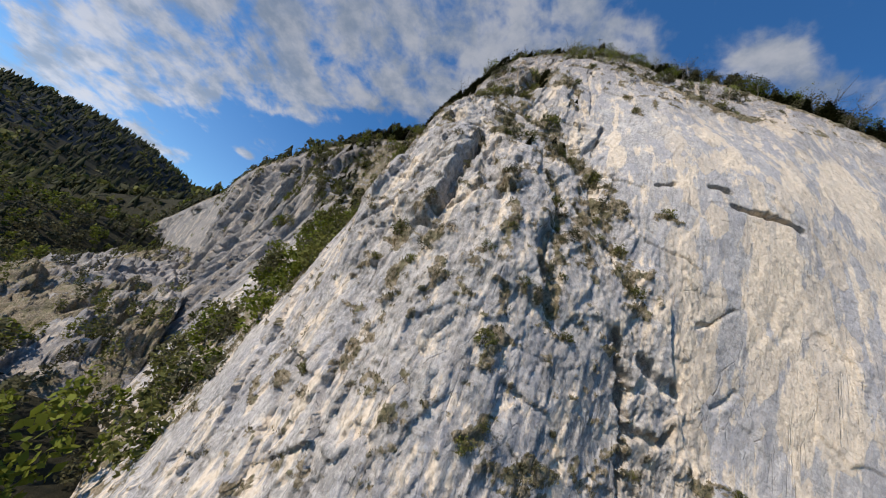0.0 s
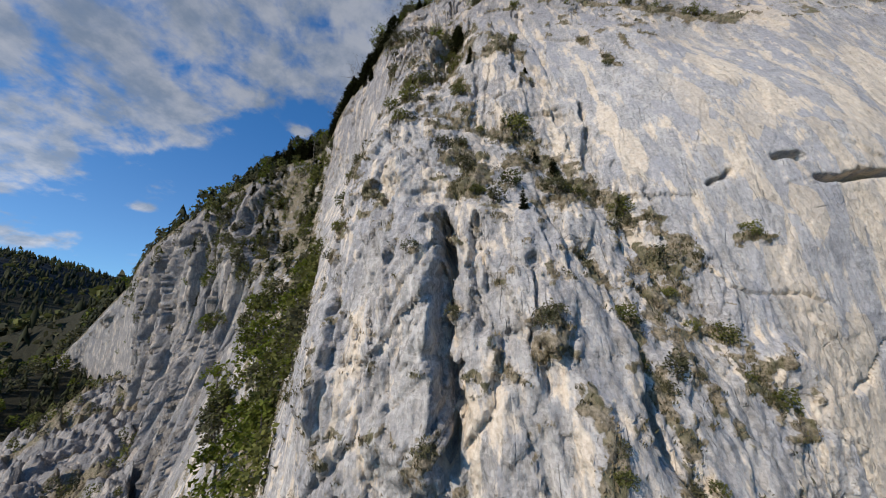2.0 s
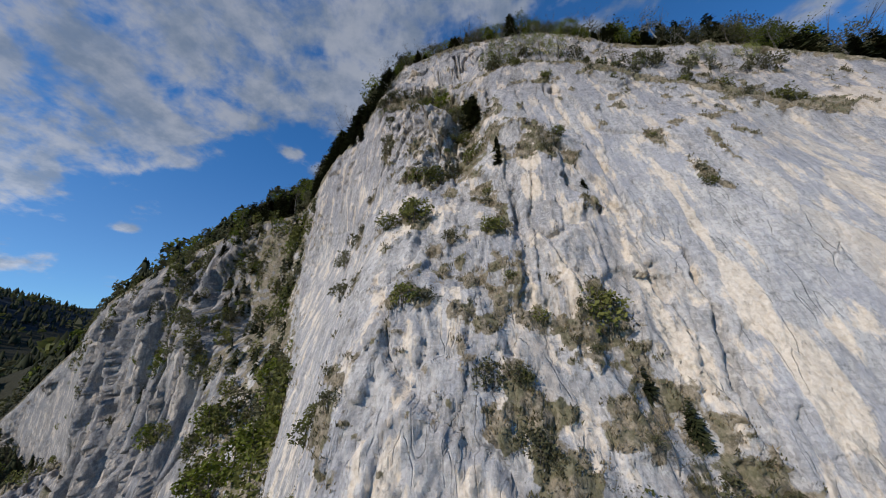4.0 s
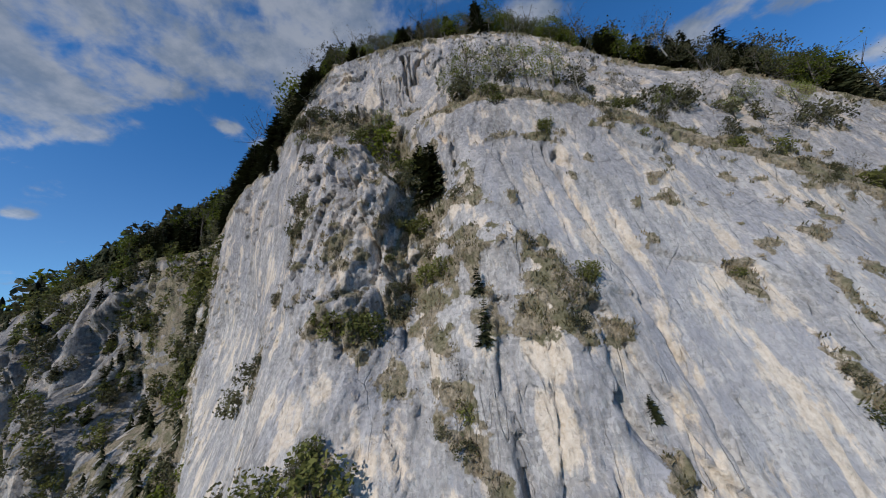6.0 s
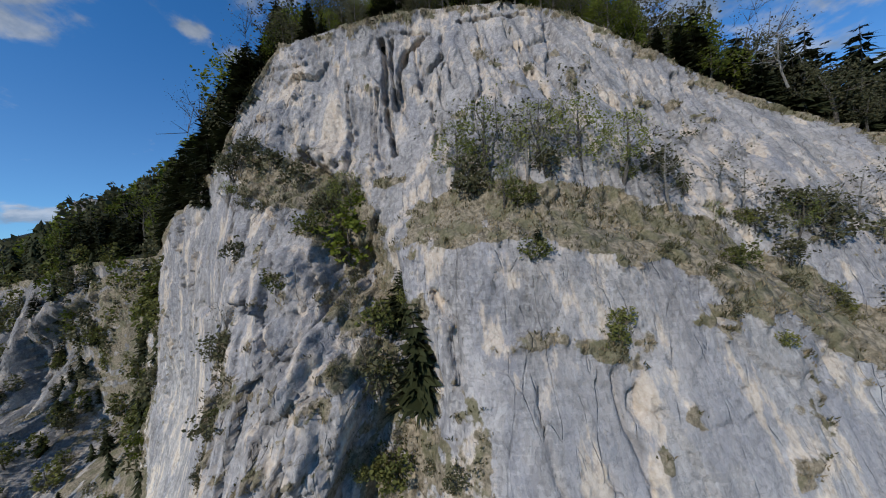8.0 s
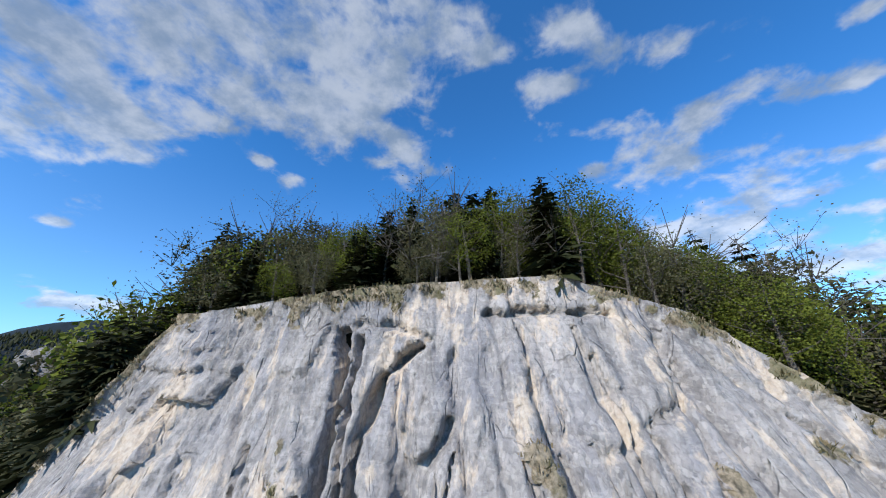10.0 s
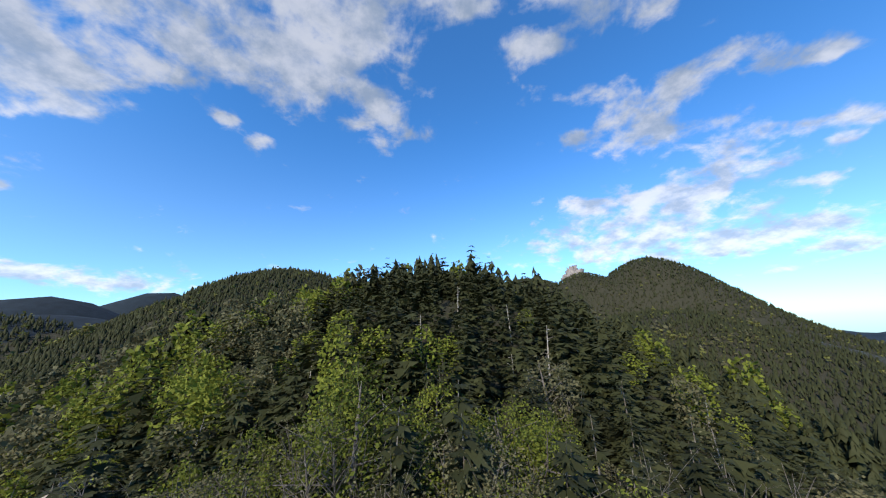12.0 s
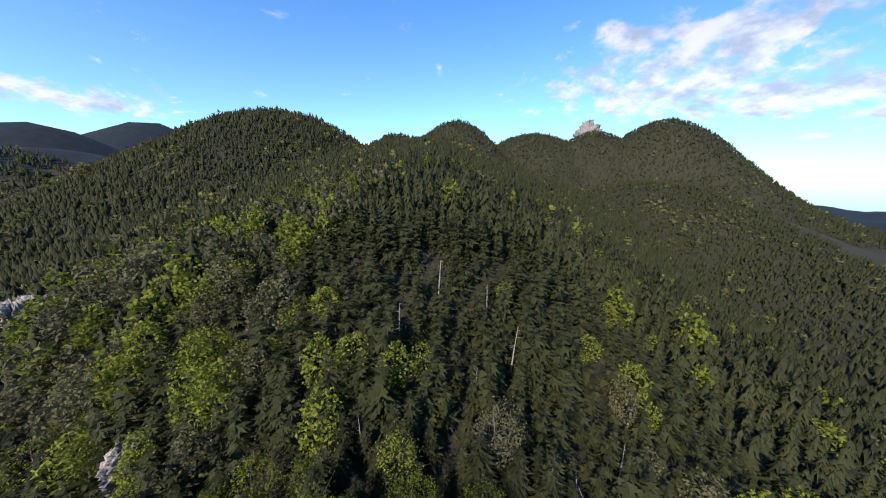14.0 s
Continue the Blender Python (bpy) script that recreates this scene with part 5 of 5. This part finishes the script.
def grow_forest():
    rng = np.random.default_rng(12)
    spruce = [plant("spruce", spruce_meshes(1.0, 20 + k), BARK, SPRUCE, "tall dark green spruce on the wooded crest", "spruce", "spruces of the forest") for k in range(4)]
    beech = [plant("beech", leafy_meshes(10.0, 30 + k, 170, 9, 0.27), BARK, BEECH, "young beech with fresh yellow green leaves", "beech", "beeches of the forest") for k in range(3)]
    brown = [plant("tree", leafy_meshes(9.0, 40 + k, 150, 9, 0.24), BARK, OLIVE, "olive brown broadleaf tree among the spruces", "tree", "brown trees of the forest") for k in range(2)]
    grey = [plant("bare_tree", bare_meshes(9.0, 45 + k, 420, 0.10), BARK, OLIVE, "grey leafless broadleaf tree among the spruces", "tree", "bare trees of the forest") for k in range(2)]
    near = ground_spots(9000, (-75, 85), (100, 215), rng, 5.2, 15.0)
    near = near[near[:, 1] - crest_y(near[:, 0]) > 9]
    near = near[np.argsort(np.hypot(near[:, 0] * 0.8, near[:, 1] - 95))]
    first, rest = near[:150], near[150:]
    kind = waves(first[:, 0] / 14, first[:, 1] / 14, 141) + 0.55 * rng.normal(size=len(first)) + 0.55 * smooth(-5, -45, first[:, 0])
    rim = rim_spots(rng)
    mood = waves(rim[:, 0] / 9, rim[:, 0] / 9, 143) + 0.6 * rng.normal(size=len(rim)) + 0.95 * smooth(-52, -34, rim[:, 0]) + 0.35 * smooth(-30, -20, rim[:, 0]) * smooth(30, 12, rim[:, 0]) - 0.3
    kind, first = np.concatenate([kind - 0.55, mood]), np.concatenate([first, rim])
    # the tall conifers that stand out on the rim
    marks = np.array([(1.0, 108.0, 14.0), (56.0, 112.0, 13.0), (60.0, 114.0, 11.0), (-30.0, 120.0, 12.0), (22.0, 118.0, 11.0)])
    first = np.concatenate([first, np.stack([marks[:, 0], marks[:, 1], land_top(marks[:, 0], marks[:, 1]) - 0.4, marks[:, 2]], 1)])
    kind = np.concatenate([kind, np.full(len(marks), -1.0)])
    chance = rng.uniform(0, 1, len(first))
    leaf = kind > 0.35
    beside_path = (np.abs(first[:, 0] + 4) < 26) & (first[:, 1] < 134)
    full = [plant("beech", leafy_meshes(10.0, 36 + k, 330, 15, 0.15), BARK, BEECH, "young beech with fresh yellow green leaves", "beech", "beeches of the forest") for k in range(2)]
    dull = [plant("tree", leafy_meshes(9.0, 43 + k, 300, 14, 0.14), BARK, OLIVE, "olive brown broadleaf tree among the spruces", "tree", "brown trees of the forest") for k in range(2)]
    for kinds, rows, unit in ((full, beside_path & leaf & (chance < 0.45), 11.0), (dull, beside_path & leaf & (chance >= 0.45) & (chance < 0.80), 10.0)):
        placed(kinds, [(*map(float, r[:3]), float(r[3] / unit), float(rng.normal() * 2)) for r in first[rows]], rng)
    keep = ~(beside_path & leaf & (chance < 0.80))
    first, kind, chance, leaf = first[keep], kind[keep], chance[keep], leaf[keep]
    for kinds, rows, unit in ((spruce, ~leaf, 1.0), (beech, leaf & (chance < 0.34), 11.0), (brown, leaf & (chance >= 0.34) & (chance < 0.80), 10.0), (grey, leaf & (chance >= 0.80), 9.0)):
        placed(kinds, [(*map(float, r[:3]), float(r[3] / unit), float(rng.normal() * 2)) for r in first[rows]], rng)
    flank = np.array([(-88, 150, 13), (-83, 157, 12), (-95, 160, 13), (-100, 171, 12), (-92, 169, 11), (-110, 181, 13), (-118, 192, 12), (-105, 173, 12), (-97, 150, 12), (-126, 200, 12), (-134, 196, 11), (-112, 166, 12)], float)
    placed([copy_thing(kind, kind.matrix_world) for kind in beech], [(x, y, float(land_top(np.array([x]), np.array([y]))[0]) - 0.4, h / 10.0, 0.0) for x, y, h in flank], rng)
    # the wood farther off, in rings that grow coarser
    dense, plain, tiny = [low_spruce(200 + k, 8, 6, 0.26) for k in range(7)], [low_spruce(206 + k, 4, 5, 0.25) for k in range(5)], [low_spruce(220 + k, 1, 4, 0.36) for k in range(4)]
    leafy, puffs, dots = [low_leafy(210 + k, 190, 0.08) for k in range(3)], [low_leafy(230 + k, 60, 0.135) for k in range(3)], [low_leafy(240 + k, 8, 0.38) for k in range(3)]

    def away(spots):
        return np.hypot(spots[:, 0], spots[:, 1] - 100)

    middle = ground_spots(22000, (-240, 240), (60, 330), rng, 5.8, 15.0)
    inner = (middle[:, 0] > -75) & (middle[:, 0] < 85) & (middle[:, 1] < 215)
    on_rim = (middle[:, 0] > -150) & (middle[:, 0] < 90) & (middle[:, 1] - crest_y(middle[:, 0]) < 9)
    middle = np.concatenate([rest, middle[~inner & ~on_rim & (away(middle) < 210)]])
    close = away(middle) < 125
    inner_wood, middle = middle[close], middle[~close]
    shaggy = [spruce_meshes(1.0, 250 + k, 10, 6)[1][0] for k in range(6)]
    outer = ground_spots(26000, (-480, 480), (-100, 560), rng, 7.0, 15.0)
    outer = outer[(away(outer) >= 210) & (away(outer) < 450)]
    foot = np.concatenate([ground_spots(12000, (-330, -62), (-260, 400), rng, 7.0, 9.5, True), ground_spots(12000, (-620, -330), (-260, 420), rng, 7.5, 11.5, True)])
    bare = (foot[:, 0] > -330) & (foot[:, 0] < -92) & (spur_top(foot[:, 0], foot[:, 1]) > foot[:, 2] + 0.6)
    foot = foot[~bare]
    far = np.concatenate([ground_spots(40000, (-900, 1000), (60, 1050), rng, 9.0, 14.0), ground_spots(20000, (-2000, -330), (-500, 1300), rng, 12.0, 17.0),
                          ground_spots(16000, (-1900, -520), (-600, 400), rng, 11.5, 15.0, True), ground_spots(60000, (-1300, 2300), (1050, 2700), rng, 14.0, 17.0)])
    far = far[(away(far) >= 450) & ~((far[:, 0] < -330) & (far[:, 1] > 1050) & (far[:, 1] < 900 - 1.4 * far[:, 0] - 900))]
    brow_x = np.concatenate([rng.uniform(-330, -88, 210), rng.uniform(-180, -88, 110)])
    brow_s = np.concatenate([1 - 0.26 * rng.uniform(0, 1, 210) ** 1.3, rng.uniform(0.55, 0.95, 110)])
    brow_z = brow_s * crest(brow_x)
    brow = np.stack([brow_x, whole_face(brow_x, brow_z) + 0.8, brow_z - 0.6, rng.uniform(4.5, 10.5, len(brow_x))], 1)
    close_foot = foot[:, 0] > -190
    valley, foot = foot[close_foot], foot[~close_foot]
    light = [low_leafy(270 + k, 110, 0.10) for k in range(3)]
    many("valley_wood", light, valley[::2], rng, BEECH, "green broadleaf wood at the foot of the cliff")
    many("valley_brown_wood", light, valley[1::2], rng, OLIVE, "olive brown broadleaf wood at the foot of the cliff")
    sprig = np.random.default_rng(57)
    spur_x = sprig.uniform(-315, -100, 260)
    spur_y = base_plan(spur_x, 8.0 + 0 * spur_x) - sprig.uniform(0.0, 1.0, 260) * np.interp(spur_x, (-300, -235, -190, -150, -110), (60, 92, 88, 60, 32))
    scrub = np.stack([spur_x, spur_y, spur_top(spur_x, spur_y) - 0.3, sprig.uniform(3.0, 8.0, 260)], 1)
    scrub = scrub[(scrub[:, 2] > 0.5) & (waves(spur_x / 22, spur_y / 22, 513) > -0.35)]
    many("spur_wood", light, scrub[::2], sprig, BUSH_GREEN, "low green bushes scattered over the rock spur")
    many("spur_brown_wood", light, scrub[1::2], sprig, OLIVE, "olive brown scrub scattered over the rock spur")
    many("brow_wood", leafy, brow[::3], rng, BUSH_GREEN, "green broadleaf trees along the brow of the crag")
    many("brow_brown_wood", leafy, brow[1::3], rng, OLIVE, "olive brown scrub along the brow of the crag")
    many("brow_spruce_wood", dense, brow[2::3], rng, SPRUCE, "dark spruces along the brow of the crag")
    for spots, cones, crowns, names, scale in ((inner_wood, shaggy, [low_leafy(260 + k, 640, 0.042) for k in range(3)], ("near_spruce_wood", "near_beech_wood", "near_brown_wood"), 20), (middle, dense, leafy, ("spruce_wood", "beech_wood", "brown_wood"), 26), (outer, plain, puffs, ("slope_spruce_wood", "slope_beech_wood", "slope_brown_wood"), 40),
                                               (foot, plain, puffs, ("foot_spruce_wood", "foot_beech_wood", "foot_brown_wood"), 30), (far, tiny, dots, ("far_spruce_wood", "far_beech_wood", "far_brown_wood"), 80)):
        pick = waves(spots[:, 0] / scale, spots[:, 1] / scale, 151) + rng.normal(size=len(spots)) * 0.5 + 0.85 * smooth(-10, -80, spots[:, 0]) * smooth(480, 250, away(spots))
        pick = pick - 0.22 * smooth(-60, -20, spots[:, 0]) + (0.5 if spots is foot else 0.0) - (0.15 if spots is far else 0.0) + 0.55 * smooth(-330, -420, spots[:, 0]) * smooth(420, 250, spots[:, 1])
        many(names[0], cones, spots[pick < 0.62], rng, SPRUCE, "dense dark spruce forest on the mountainside")
        many(names[1], crowns, spots[(pick >= 0.62) & (pick < 1.0)], rng, BEECH if spots is not far else BUSH_GREEN, "fresh green beeches scattered through the forest")
        many(names[2], crowns, spots[pick >= 1.0], rng, OLIVE, "olive brown broadleaf trees scattered through the forest")


grow_forest()


def dead_tree(height, seed):
    """A bleached standing trunk with broken branch stubs."""
    rng = np.random.default_rng(seed)
    bend = rng.normal(size=2) * 0.03 * height
    base = new("dead_tree")
    part("trunk", mesh_of("trunk", [tube([(bend[0] * t * t, bend[1] * t * t, t * height) for t in (-0.03, 0.3, 0.6, 0.85, 1.0)], [0.016 * height * r for r in (1.2, 1.0, 0.75, 0.5, 0.2)], 6)], DEAD_WOOD), DEAD_WOOD, base)
    for k in range(9):
        t, a = rng.uniform(0.25, 0.98), rng.uniform(0, 6.283)
        foot = np.array((bend[0] * t * t, bend[1] * t * t, t * height))
        out = np.array((np.cos(a), np.sin(a), rng.uniform(-0.2, 0.35))) * height * rng.uniform(0.04, 0.14)
        part("branch_stub", mesh_of("branch_stub", [tube([foot, foot + out * 0.6, foot + out + (0, 0, 0.01 * height)], [0.005 * height, 0.0035 * height, 0.001 * height], 4)], DEAD_WOOD), DEAD_WOOD, base)
    return tagged(base, "bleached dead trunk standing among the spruces", "dead tree", "dead trees")


def stand_dead_trees():
    rng = np.random.default_rng(31)
    kinds = [dead_tree(10.0, 300 + k) for k in range(4)]
    spots = []
    for x, y, h, lean in ((-50, 153, 13, 9), (-22, 133, 9, 7), (25, 170, 14, 1), (35, 141, 9, 24), (36.5, 142, 8, 28), (34, 143, 9, 18), (-8, 176, 12, 0), (4, 190, 12, 2),
                          (13, 160, 10, 0), (26, 131, 8, -24), (-14, 150, 9, 0), (48, 150, 12, 0), (8, 135, 7, -6), (60, 165, 12, 3), (-36, 172, 11, 4), (20, 185, 12, 0)):
        spots.append((x, y, float(land_top(np.array([x * 1.0]), np.array([y * 1.0]))[0]) - 0.4, h / 10.0, lean))
    placed(kinds, spots, rng)
    white = plant("dead_tree", bare_meshes(6.0, 320, 6), DEAD_WOOD, OLIVE, "white dead tree with twisted limbs on the rim", "dead tree", "dead trees", "trunk", "last_leaves")
    placed([white], [(-41, on_face(-41, 174.5), 174.0, 1.3, -25), (20, 122, float(land_top(np.array([20.0]), np.array([122.0]))[0]) - 0.4, 1.5, 0)], rng)


stand_dead_trees()


def outcrop(name, centre, radii, seed, label, mat):
    """A rock that breaks out of the wooded slope, with blocky faces."""
    u, v = np.meshgrid(np.linspace(0, 2 * np.pi, 90), np.linspace(0.02, np.pi - 0.02, 60))
    bump, joint = facets(u * 3.2, v * 5 + 0.4 * u, seed)
    r = 1 + 0.16 * bump + 0.10 * fractal(u * 3, v * 4, 4, seed + 9) - 0.12 * smooth(0.1, 0, joint)
    r = r * (1 - smooth(5.6, 6.2832, u)) + (r[:, :1] * smooth(5.6, 6.2832, u))
    x, y, z = (centre[0] + radii[0] * r * np.sin(v) * np.cos(u), centre[1] + radii[1] * r * np.sin(v) * np.sin(u), centre[2] + radii[2] * r * np.cos(v))
    mesh = grid_mesh(name, x, y, z)
    mesh.materials.append(mat)
    return tagged(new(name, mesh), label, "outcrop", kind="structure")


outcrop("outcrop", (-184, 226, 181), (26, 17, 20), 401, "grey broken rock face showing among the trees", ROCK_SHADED)
outcrop("outcrop", (-74, 160, 192), (3.5, 8, 6), 411, "pale bare rock rib on the wooded crest", ROCK_SHADED)
outcrop("outcrop", (-68, 150, 184), (4, 7, 6), 415, "pale bare rock rib on the wooded crest", ROCK_SHADED)
outcrop("rock_peak", (1660, 3330, 640), (130, 110, 175), 421, "distant bare grey rock summit", ROCK_SHADED)
